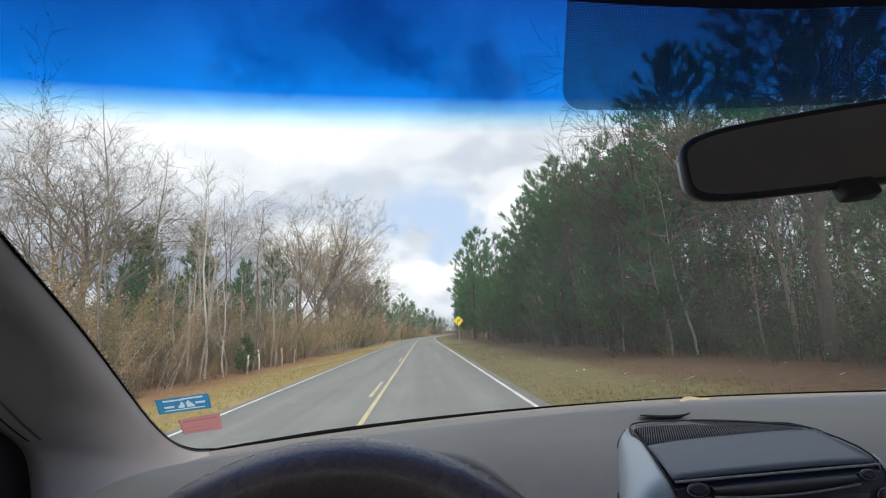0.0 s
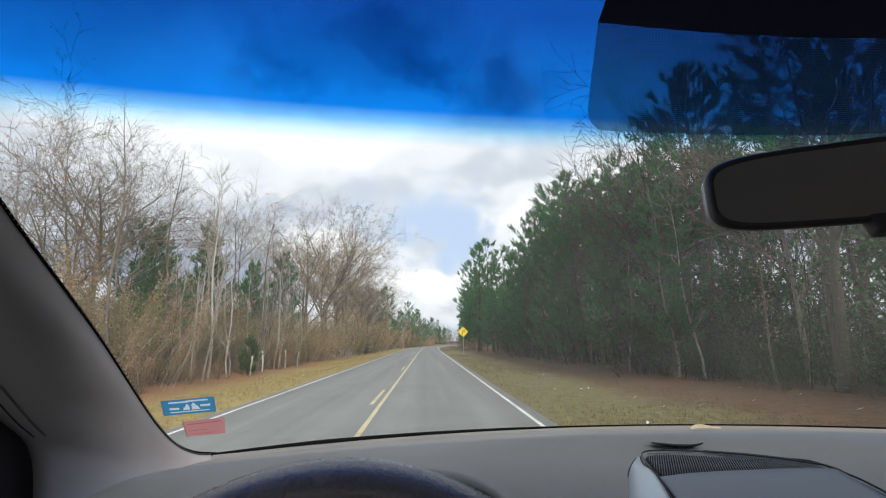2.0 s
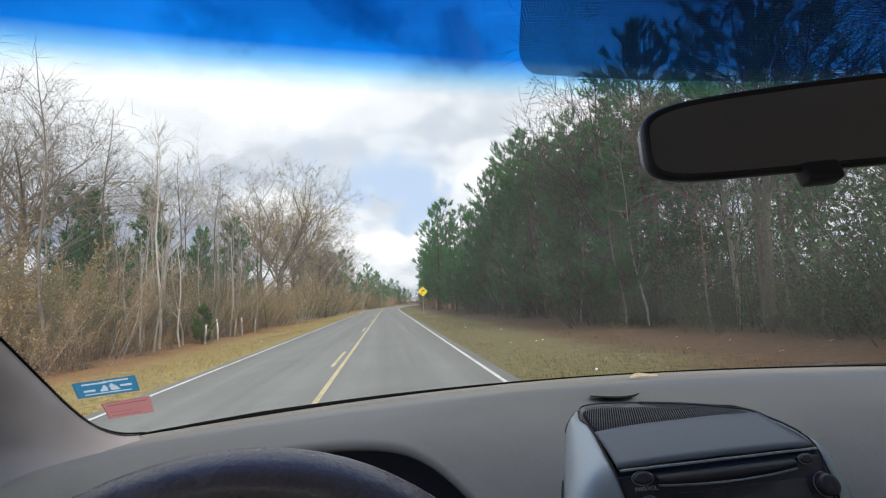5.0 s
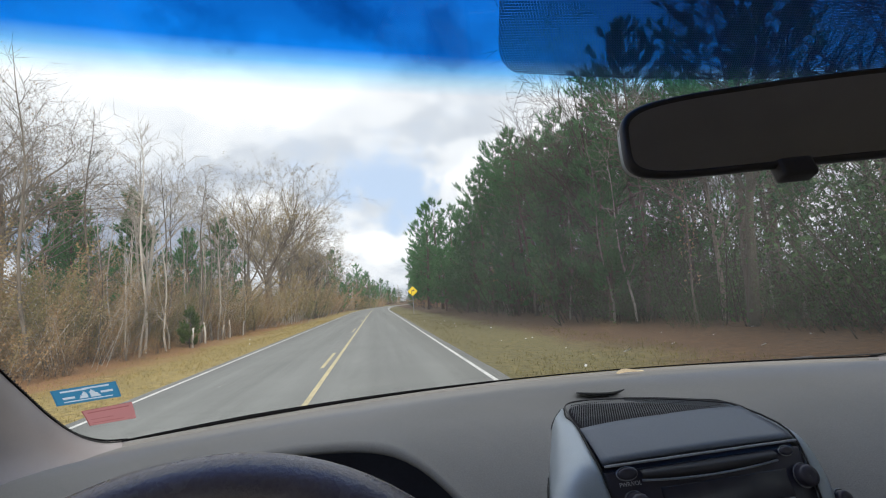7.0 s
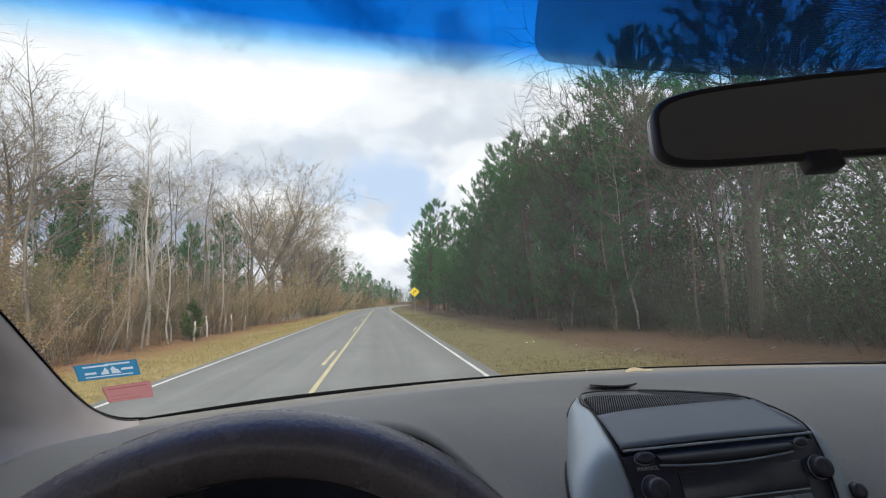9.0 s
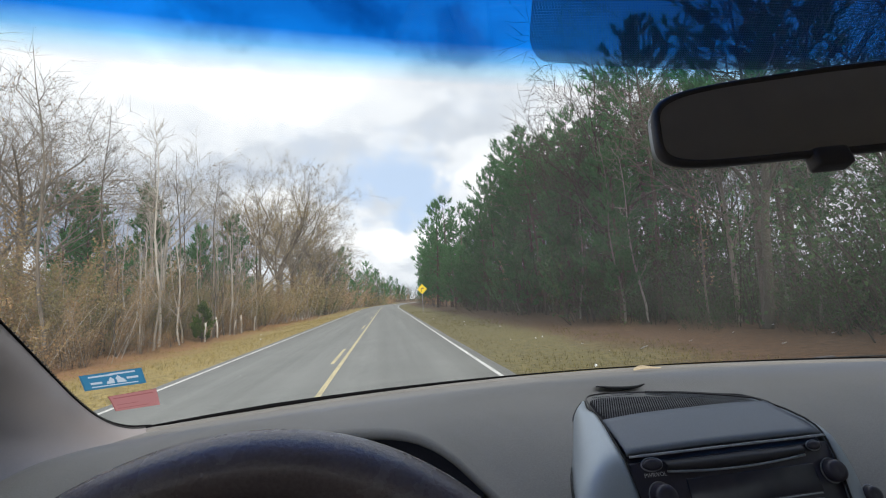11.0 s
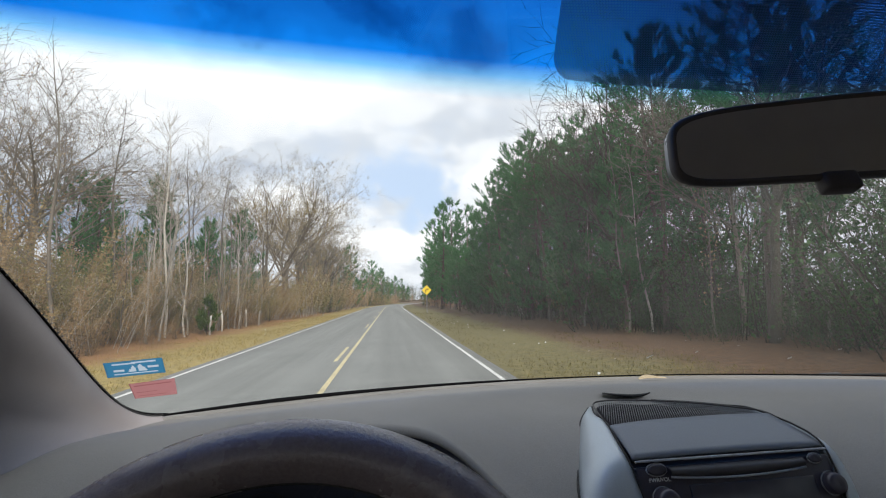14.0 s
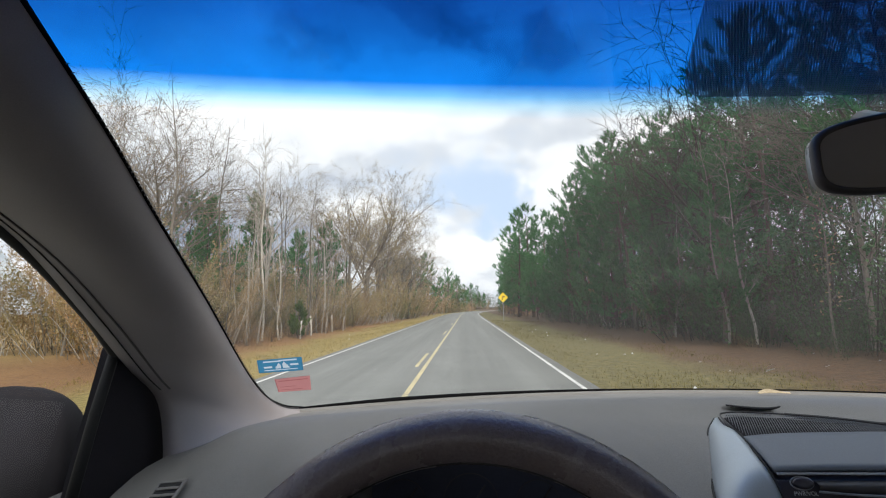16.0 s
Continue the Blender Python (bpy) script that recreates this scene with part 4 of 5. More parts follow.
def build_shell():
    """Pillars, roof, doors and the closed back of the cabin."""
    inner = curve_at(PILLAR_EDGE + [(-0.37, 0.875, 1.150)], 40)
    outer = curve_at([(-0.54, 0.10, 1.56), (-0.54, 0.20, 1.54), (-0.54, 0.29, 1.505), (-0.545, 0.40, 1.447), (-0.545, 0.495, 1.363), (-0.543, 0.575, 1.285), (-0.535, 0.625, 1.235), (-0.53, 0.64, 1.17), (-0.52, 0.63, 1.10)], 40)
    for mirrored in (False, True):
        bm = bmesh.new()
        rows, seam, groove = [], [], []
        for a, b in zip(inner, outer):
            d = (b - a)
            n = d.cross(Vector((0, 0.75, -0.66))).normalized()
            n = n if n.y < 0 else -n
            row = []
            for k in range(13):
                s = k / 12
                p = a + d * s + n * 0.046 * math.sin(math.pi * s ** 0.75) ** 0.8 * (1 - 0.3 * s)
                row.append(p)
            seam.append(row[11] + n * 0.0004)
            groove.append(row[10] + n * 0.0004)
            row.append(b + Vector((0.0, 0.05, 0.01)))
            row.append(a + Vector((-0.03, 0.008, -0.006)))
            row.append(a)
            rows.append([flip(p) if mirrored else p for p in row])
        sheet(bm, rows)
        pillar = part("front_pillar", bm, PILLAR, car, "grey-brown moulded windshield pillar trim")
        bm = bmesh.new()
        tube(bm, [flip(p) if mirrored else p for p in seam[:-12]], 0.0009, 6)
        part("trim_seam", bm, BLACK_RUBBER, pillar)
        bm = bmesh.new()
        tube(bm, [flip(p) if mirrored else p for p in groove[:-13]], 0.0014, 6)
        part("trim_groove", bm, DOOR_TRIM, pillar)
        # door frame with its seal above the side window
        bm = bmesh.new()
        line = curve_at(SILL, 40)
        tube(bm, [flip(p) if mirrored else p for p in line], 0.011, 8)
        frame_ob = part("door_frame", bm, BLACK_RUBBER, car, "black door frame and weather seal")
        bm = bmesh.new()
        tube(bm, [flip(p + Vector((0.010, 0.013, 0.024))) if mirrored else p + Vector((0.010, 0.013, 0.024)) for p in line], 0.015, 10)
        part("trim_strip", bm, DOOR_TRIM, frame_ob)
        # black corner panel inside the door
        bm = bmesh.new()
        shape = [(0.562, 1.315), (0.61, 1.29), (0.68, 1.25), (0.71, 1.178), (0.71, 1.07), (0.50, 1.06), (0.52, 1.15)]
        front = [Vector((-0.552, y, z)) for y, z in shape]
        behind = [Vector((-0.572, y, z)) for y, z in shape]
        if mirrored:
            front, behind = [flip(p) for p in front], [flip(p) for p in behind]
        sheet(bm, [front, behind], wrap=True)
        bm.faces.new([v for v in bm.verts][:7])
        part("corner_panel", bm, MATT_BLACK, car, "black plastic corner panel inside the door", smooth=False)
        bm = bmesh.new()
        tube(bm, [flip(Vector(p)) if mirrored else Vector(p) for p in ((-0.556, 0.566, 1.312), (-0.556, 0.540, 1.23), (-0.556, 0.505, 1.10))], 0.007, 8)
        part("window_bar", bm, BLACK_RUBBER, car)
        # door body
        bm = bmesh.new()
        cx = -0.60 if not mirrored else 2 * MID + 0.60
        box(bm, pose(cx, -0.30, 0.76), (0.08, 2.0, 0.72), 0.02)
        part("door_panel", bm, DOOR_TRIM, car, "dark door panel below the side window")
        bm = bmesh.new()
        box(bm, pose(cx + (0.03 if not mirrored else -0.03), -0.52, 1.30), (0.05, 0.10, 0.44), 0.015)
        part("middle_pillar", bm, PILLAR, car)
        # side glass
        bm = bmesh.new()
        gl = [(-1.28, 1.11), (0.52, 1.11), (0.562, 1.30), (0.40, 1.45), (0.27, 1.51), (0.0, 1.535), (-1.28, 1.52)]
        pts = [Vector((-0.575, y, z)) for y, z in gl]
        bm.faces.new([bm.verts.new(flip(p) if mirrored else p) for p in pts])
        part("side_window", bm, SIDE_GLASS, car, "clear side window", smooth=False)
    # roof lining
    bm = bmesh.new()
    rows = []
    for j, y in enumerate(np.linspace(-1.45, 0.0, 10)):
        rows.append([(x, y, 1.535 + 0.095 * (1 - ((x - MID) / 0.93) ** 4) - 0.06 * max(0, (-0.9 - y) / 0.55) ** 2) for x in np.linspace(MID - 0.93, MID + 0.93, 25)])
    front_row = []
    for x in np.linspace(MID - 0.93, MID + 0.93, 25):
        u = abs(x - MID) / 0.93
        xx = lerp(x, MID + (x - MID) * 0.86, 1)
        front_row.append((xx, screen_y(xx, 1.616) - 0.006, 1.617 - 0.075 * max(0, (u - 0.86) / 0.14) ** 2))
    rows.append(front_row)
    sheet(bm, rows)
    thicken(part("roof_lining", bm, HEADLINER, car, "grey-beige cloth roof lining"), 0.03, 1.0)
    # back of the cabin: shelf, seat wall, rear glass
    bm = bmesh.new()
    box(bm, pose(MID, -1.38, 0.72), (1.90, 0.10, 0.86), 0.02)
    part("rear_wall", bm, DOOR_TRIM, car, "dark rear seat wall")
    bm = bmesh.new()
    sheet(bm, [[(MID - 0.9, -1.36, 1.14), (MID + 0.9, -1.36, 1.14)], [(MID - 0.75, -1.42, 1.55), (MID + 0.75, -1.42, 1.55)]])
    part("rear_window", bm, SIDE_GLASS, car, "clear rear window", smooth=False)
    bm = bmesh.new()
    box(bm, pose(MID, -0.4, 0.42), (1.9, 2.2, 0.05))
    part("cabin_floor", bm, DOOR_TRIM, car)
    bm = bmesh.new()
    box(bm, pose(MID, 0.64, 0.72), (1.9, 0.06, 0.62))
    part("bulkhead", bm, BLACK_PLASTIC, car)
    # outer door mirror on the driver's side
    bm = bmesh.new()
    rows = []
    for k in range(9):
        s = k / 8
        r = math.sin(math.pi * (0.06 + 0.94 * s) * 0.5) ** 0.6 if s < 0.9 else 1.0
        rows.append([(-0.825 + 0.105 * r * math.copysign(abs(math.cos(a)) ** 0.75, math.cos(a)), 0.80 - 0.13 * s, 1.118 + 0.128 * r * math.copysign(abs(math.sin(a)) ** 0.7, math.sin(a))) for a in np.linspace(0, math.tau, 29)[:-1]])
    sheet(bm, rows, wrap=True)
    bm.faces.new([v for v in bm.verts][-28:])
    bm.faces.new([v for v in bm.verts][:28])
    dm = part("door_mirror", bm, MATT_BLACK, car, "dark rounded outside door mirror")
    bm = bmesh.new()
    tube(bm, [(-0.70, 0.72, 1.10), (-0.60, 0.70, 1.09)], 0.03, 10)
    part("mirror_arm", bm, BLACK_PLASTIC, dm)


def build_wipers():
    for x0, x1, z in ((0.74, 1.16, 1.143),):
        bm = bmesh.new()
        pts = [on_screen(x, z + 0.016 * (x - x0) / (x1 - x0), -0.016) for x in np.linspace(x0, x1, 16)]
        tube(bm, pts, [0.0018 + 0.0022 * math.sin(math.pi * min(k / 10, 1)) for k in range(16)], 6)
        w = part("wiper", bm, BLACK_RUBBER, car, "black wiper resting at the foot of the glass")
        bm = bmesh.new()
        box(bm, Matrix.Translation(pts[10] + Vector((0, 0.006, 0.0))), (0.05, 0.010, 0.006), 0.002)
        part("wiper_clip", bm, BLACK_PLASTIC, w)


glass_ob = build_windshield()
build_stickers(glass_ob)
build_specks(glass_ob)
dash = build_dashboard()
build_instruments(dash)
build_wheel()
build_stack()
build_mirror()
build_shell()
build_wipers()
for x, y in ((-0.36, 1.25), (1.08, 1.25), (-0.36, -1.30), (1.08, -1.30)):
    bm = bmesh.new()
    rows = []
    for r, w in ((0.19, 0.08), (0.27, 0.095), (0.295, 0.08), (0.30, 0.0), (0.295, -0.08), (0.27, -0.095), (0.19, -0.08)):
        rows.append([(x + w, y + r * math.cos(a), 0.288 + r * math.sin(a)) for a in np.linspace(0, math.tau, 33)[:-1]])
    sheet(bm, rows, wrap=True)
    part("tyre", bm, BLACK_RUBBER, car)
bm = bmesh.new()
box(bm, pose(MID, 0.0, 0.32), (1.3, 3.6, 0.14), 0.03)
part("underbody", bm, BLACK_PLASTIC, car)


def build_body():
    """Outer sheet metal: bonnet, wings, tail and roof."""
    bm = bmesh.new()
    rows = []
    for k, (y, z, w) in enumerate(((1.10, 1.045, 0.84), (1.35, 1.00, 0.86), (1.65, 0.93, 0.85), (1.90, 0.84, 0.80), (2.02, 0.72, 0.74), (2.06, 0.50, 0.72), (2.02, 0.30, 0.70))):
        rows.append([(MID + w * u, y - 0.10 * abs(u) ** 3, z - 0.10 * abs(u) ** 4) for u in np.linspace(-1, 1, 21)])
    sheet(bm, rows)
    thicken(part("bonnet", bm, PAINT, car, "dark painted bonnet and nose"), 0.02)
    for side in (-1, 1):
        bm = bmesh.new()
        rows = []
        for y in np.linspace(-1.95, 2.0, 34):
            arch = min(abs(y - 1.25), abs(y + 1.30))
            low = 0.25 if arch > 0.36 else 0.25 + math.sqrt(max(0.36 ** 2 - arch ** 2, 0)) * 1.05
            top = 1.08 if y < 0.9 else lerp(1.03, 0.72, (y - 0.9) / 1.1)
            top = top if y > -1.4 else lerp(1.08, 0.95, (-1.4 - y) / 0.55)
            bulge = 1 - 0.10 * max(0, (abs(y) - 1.3) / 0.7) ** 2
            rows.append([(MID + side * (1.025 - 0.03 * abs(v - 0.4)) * bulge, y, lerp(low, top, v)) for v in np.linspace(0, 1, 7)])
        sheet(bm, rows)
        thicken(part("side_panel", bm, PAINT, car), 0.02)
    bm = bmesh.new()
    rows = []
    for y in np.linspace(-1.5, 0.12, 10):
        rows.append([(MID + 0.96 * u, y, 1.60 + 0.08 * (1 - u ** 4) - 0.10 * max(0, (-0.9 - y) / 0.6) ** 2) for u in np.linspace(-1, 1, 17)])
    sheet(bm, rows)
    thicken(part("roof_panel", bm, PAINT, car), 0.01)
    bm = bmesh.new()
    rows = []
    for y, z, w in ((-1.46, 1.10, 0.90), (-1.80, 1.06, 0.88), (-1.98, 0.98, 0.84), (-2.03, 0.70, 0.82), (-1.98, 0.32, 0.80)):
        rows.append([(MID + w * u, y + 0.06 * abs(u) ** 3, z - 0.05 * u ** 4) for u in np.linspace(-1, 1, 17)])
    sheet(bm, rows)
    thicken(part("tail_panel", bm, PAINT, car), 0.02)


build_body()


def build_leaf():
    bm = bmesh.new()
    rows = []
    for k in range(14):
        s = k / 13
        wid = 0.009 * math.sin(math.pi * (0.06 + 0.88 * s)) ** 0.8
        arch = 0.002 + 0.006 * math.sin(math.pi * min(s * 1.15, 1)) * (1 - 0.5 * s)
        rows.append([(0.548 + 0.066 * s, 0.950 + 0.008 * math.sin(3 * s) + wid * v, 1.171 + arch * (0.35 + 0.65 * (0.5 + 0.5 * v))) for v in (-1, -0.5, 0, 0.5, 1)])
    sheet(bm, rows)
    me_ob = part("dry_leaf", bm, DRY_LEAF)
    thicken(me_ob, 0.0006)
    tagged(me_ob, "curled cream-coloured dry leaf lying on the dashboard by the glass", "leaf")


build_leaf()


# ---- the road and the ground ----
ROAD = -1.16        # the road's middle line


def bend(y):
    """The road and all beside it swing a little to the right far ahead."""
    return 0.0 if y < 70 else 0.0009 * (y - 70) ** 2 if y < 190 else 0.0009 * 120 ** 2 + 0.216 * (y - 190)


def rise(y):
    return 0.0 if y < 60 else -0.00002 * (y - 60) ** 2 if y < 200 else -0.392 - 0.0006 * (y - 200)


def strip(x0, x1, y0, y1, z, long=2.0, across=1):
    rows = []
    n = max(2, int((y1 - y0) / long) + 1)
    for y in np.linspace(y0, y1, n):
        rows.append([(ROAD + lerp(x0, x1, k / across) + bend(y), y, rise(y) + z - 0.012 * abs(lerp(x0, x1, k / across)) ) for k in range(across + 1)])
    return rows


def build_road():
    bm = bmesh.new()
    ys = list(np.arange(-60, 60, 4.0)) + list(np.arange(60, 420, 6.0))
    xs = [-900, -300, -120, -60, -35, -20, -12, -8, -6, -4.6, -3.5, -3.35, 3.35, 3.5, 4.6, 6, 8, 12, 20, 35, 60, 120, 300, 900]
    rows = []
    for y in [-900, -200] + ys + [500, 800, 1500, 3000]:
        row = []
        for x in xs:
            side = abs(x)
            z = -0.06 if side < 3.6 else -0.06 - 0.18 * step(3.6, 6.5, side) + 0.20 * step(7, 14, side)
            if side > 4 and side < 200:
                z += 0.10 * (noise.noise(Vector((x * 0.3, y * 0.3, 1.0))))
            row.append((ROAD + x + bend(min(y, 420)), y, rise(max(y, 0)) + z))
        rows.append(row)
    sheet(bm, rows)
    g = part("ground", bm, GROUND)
    tagged(g, "grass verges and brown leaf litter beside the road", "ground", kind="structure")
    bm = bmesh.new()
    rows = []
    for y in list(np.arange(-60, 420, 2.0)):
        wob = [0.05 * noise.noise(Vector((y * 0.7, s, 0))) for s in (0, 9)]
        row = []
        for x in (-3.32 + wob[0], -3.30 + wob[0], -2.0, -0.8, 0, 0.8, 2.0, 3.30 + wob[1], 3.32 + wob[1]):
            row.append((ROAD + x + bend(y), y, rise(y) - 0.012 * abs(x)))
        row[0] = (row[0][0], row[0][1], row[0][2] - 0.07)
        row[-1] = (row[-1][0], row[-1][1], row[-1][2] - 0.07)
        rows.append(row)
    sheet(bm, rows)
    r = part("road", bm, ASPHALT)
    tagged(r, "worn grey asphalt two-lane country road", "road", kind="structure")
    for name, x, w, mat in (("edge_line", -3.05, 0.085, LINE_WHITE), ("edge_line", 3.05, 0.078, LINE_WHITE), ("centre_line", 0.10, 0.085, LINE_YELLOW)):
        bm = bmesh.new()
        sheet(bm, strip(x - w / 2, x + w / 2, -20, 400, 0.004))
        part(name, bm, mat, r)
    y = -14.0
    while y < 200:
        bm = bmesh.new()
        sheet(bm, strip(-0.15, -0.065, y, y + 3.0, 0.004, 1.0))
        part("centre_dash", bm, LINE_YELLOW, r)
        y += 12.2


build_road()


# ---- trees ----
class Mesher:
    """Gathers tubes and small leaves as plain lists."""

    def __init__(self):
        self.v, self.f = [], []

    def tube(self, pts, rads, sides):
        base = len(self.v)
        n = len(pts)
        for i, (p, r) in enumerate(zip(pts, rads)):
            d = (pts[min(i + 1, n - 1)] - pts[max(i - 1, 0)])
            d = d.normalized() if d.length > 1e-6 else Vector((0, 0, 1))
            ref = Vector((0, 0, 1)) if abs(d.z) < 0.8 else Vector((1, 0, 0))
            u = d.cross(ref).normalized()
            w = u.cross(d)
            for k in range(sides):
                a = k * math.tau / sides
                self.v.append(p + r * (u * math.cos(a) + w * math.sin(a)))
        for i in range(n - 1):
            for k in range(sides):
                a, b = base + i * sides + k, base + i * sides + (k + 1) % sides
                self.f.append((a, b, b + sides, a + sides))

    def blade(self, p, d, side, wide):
        i = len(self.v)
        self.v += [p - side * wide, p + side * wide, p + d]
        self.f.append((i, i + 1, i + 2))

    def leaf(self, p, d, side, wide):
        i = len(self.v)
        self.v += [p, p + d * 0.5 + side * wide, p + d, p + d * 0.5 - side * wide]
        self.f.append((i, i + 1, i + 2, i + 3))


def any_way(rng, lift=0.0):
    while True:
        d = Vector((rng.uniform(-1, 1), rng.uniform(-1, 1), rng.uniform(-1, 1) + lift))
        if 0.1 < d.length < 1.4:
            return d.normalized()


def plume(ms, rng, p, axis, long, count, wide):
    """An upright brush of needles at the end of a twig."""
    for k in range(count):
        q = (k + rng.random()) / count
        side = any_way(rng)
        side = (side - axis * side.dot(axis)).normalized()
        d = (axis * (0.55 + 0.7 * q) + side * (1.0 - 0.55 * q)).normalized() * long * rng.uniform(0.38, 0.56)
        ms.blade(p + axis * long * 0.75 * q, d, d.cross(any_way(rng)).normalized(), wide * rng.uniform(0.8, 1.25))


def make_pine(seed, high, thick, start, spread, limbs, full, mat, bark, label, coarse=1.0):
    """A pine: tapered trunk, whorls of limbs, tufts of needles."""
    rng = random.Random(seed)
    tree = thing("pine_tree", label, "tree", "roadside trees")
    wood, green = Mesher(), Mesher()
    lean = Vector((rng.uniform(-0.03, 0.03), rng.uniform(-0.03, 0.03), 0))
    trunk = [Vector((lean.x * z + 0.12 * math.sin(z * 0.5 + seed), lean.y * z + 0.12 * math.cos(z * 0.45 + seed), z)) for z in np.linspace(-0.3, high, 12)]
    trunk[0] = Vector((trunk[1].x, trunk[1].y, -0.3))
    wood.tube(trunk, [thick * (1 - 0.93 * k / 11) + (0.35 * thick if k == 0 else 0) for k in range(12)], 9)
    # dead stubs on the bare trunk
    for _ in range(10):
        z = rng.uniform(0.15, max(start, 0.2)) * high
        a = rng.uniform(0, math.tau)
        p = Vector((lean.x * z, lean.y * z, z))
        d = Vector((math.cos(a), math.sin(a), rng.uniform(-0.2, 0.3)))
        wood.tube([p, p + d * rng.uniform(0.3, 1.2)], [0.02, 0.006], 4)
    for k in range(limbs):
        s = start + (0.985 - start) * ((k + rng.random()) / limbs)
        z = s * high
        c = (s - start) / (1 - start)
        shape = (math.sin(math.pi * min(0.22 + 0.78 * c, 1)) ** 0.7) * (1 - 0.25 * c) if not full else (1 - c) ** 0.75 * (0.55 + 0.45 * min(c * 5, 1))
        reach = spread * max(shape, 0.10) * rng.uniform(0.55, 1.15)
        a = rng.uniform(0, math.tau)
        out = Vector((math.cos(a), math.sin(a), 0))
        p0 = Vector((lean.x * z + 0.12 * math.sin(z * 0.5 + seed), lean.y * z + 0.12 * math.cos(z * 0.45 + seed), z))
        up = rng.uniform(0.05, 0.45) + 0.5 * c
        pts = [p0 + out * reach * q + Vector((0, 0, reach * (up * q + 0.18 * q * q - 0.12 * math.sin(3 * q)))) for q in (0, 0.3, 0.6, 0.85, 1.0)]
        r0 = max(0.012, thick * 0.28 * (1 - 0.7 * c))
        wood.tube(pts, [r0, r0 * 0.75, r0 * 0.5, r0 * 0.3, 0.004], 4 if coarse == 1.0 else 3)
        tufts = max(4, int(reach * (6.6 if full else 5.6) / coarse ** 1.6))
        for j in range(tufts):
            q = rng.uniform(0.25 if full else 0.38, 1.05)
            i = min(int(q * 4), 3)
            p = pts[i].lerp(pts[i + 1], q * 4 - i) if q < 1 else pts[-1]
            off = any_way(rng) * reach * 0.20 * rng.random()
            off.z *= 0.6
            if coarse == 1.0 and rng.random() < 0.3:
                wood.tube([p, p + off], [0.008, 0.003], 3)
            axis = (out * rng.uniform(0.2, 0.7) + any_way(rng) * 0.35 + Vector((0, 0, 0.8))).normalized()
            plume(green, rng, p + off, axis, rng.uniform(0.42, 0.72) * coarse ** 0.7, 18 if coarse == 1.0 else 11, 0.030 if coarse == 1.0 else 0.062)
    for _ in range(4):
        plume(green, rng, trunk[-1] + any_way(rng) * 0.2, (any_way(rng) * 0.3 + Vector((0, 0, 1))).normalized(), 0.8, 22, 0.03)
    raw("trunk", wood.v, wood.f, bark, tree, smooth=True)
    raw("crown", green.v, green.f, mat, tree)
    return tree


def grow(ms, tips, rng, p, d, length, rad, level, most, spreadness, gravity):
    n = 5 if level < 2 else 3 if level < 4 else 2
    pts, rads = [p], [rad]
    dd = d.copy()
    for k in range(n):
        dd = (dd + any_way(rng) * (0.16 if level else 0.06) + Vector((0, 0, gravity))).normalized()
        pts.append(pts[-1] + dd * length / n)
        rads.append(rad * (1 - (0.62 if level == 0 else 0.74) * (k + 1) / n))
    ms.tube(pts, rads, 9 if level == 0 else 5 if level < 3 else 3)
    tips.append((pts[-1], dd, level))
    if level >= most:
        tips.append((pts[1], dd, level))
        return
    count = (9, 6, 5, 3, 3)[level] if most > 3 else (7, 6, 5, 4)[level]
    for k in range(count):
        q = rng.uniform(0.42 if level == 0 else 0.2, 1.0)
        i = min(int(q * n), n - 1)
        base = pts[i].lerp(pts[i + 1], q * n - i)
        side = any_way(rng)
        side = (side - dd * side.dot(dd)).normalized()
        nd = (dd * rng.uniform(0.5, 0.95) + side * spreadness * rng.uniform(0.7, 1.1)).normalized()
        grow(ms, tips, rng, base, nd, length * rng.uniform(0.45, 0.68), max(rads[i] * 0.60, 0.009), level + 1, most, spreadness, gravity * 0.7)


def make_bare(seed, high, thick, most, spreadness, leaves, mat, bark, label, name="bare_tree"):
    """A broad-leaved tree in winter, with a few leaves left."""
    rng = random.Random(seed)
    tree = thing(name, label, "tree", "roadside trees")
    wood, brown, tips = Mesher(), Mesher(), []
    grow(wood, tips, rng, Vector((0, 0, -0.3)), Vector((rng.uniform(-0.05, 0.05), rng.uniform(-0.05, 0.05), 1)), high * 0.62, thick, 0, most, spreadness, 0.05)
    raw("trunk", wood.v, wood.f, bark, tree, smooth=True)
    ends = [q for q in tips if q[2] >= most - 1]
    for p, d, _ in ends:
        for _ in range(leaves if rng.random() < 0.8 else 0):
            a = any_way(rng, -0.3)
            s = rng.uniform(0.06, 0.12)
            brown.leaf(p + any_way(rng) * 0.30 * rng.random(), a * s * 1.4, any_way(rng), s * 0.4)
    if brown.f:
        raw("crown", brown.v, brown.f, mat, tree)
    return tree


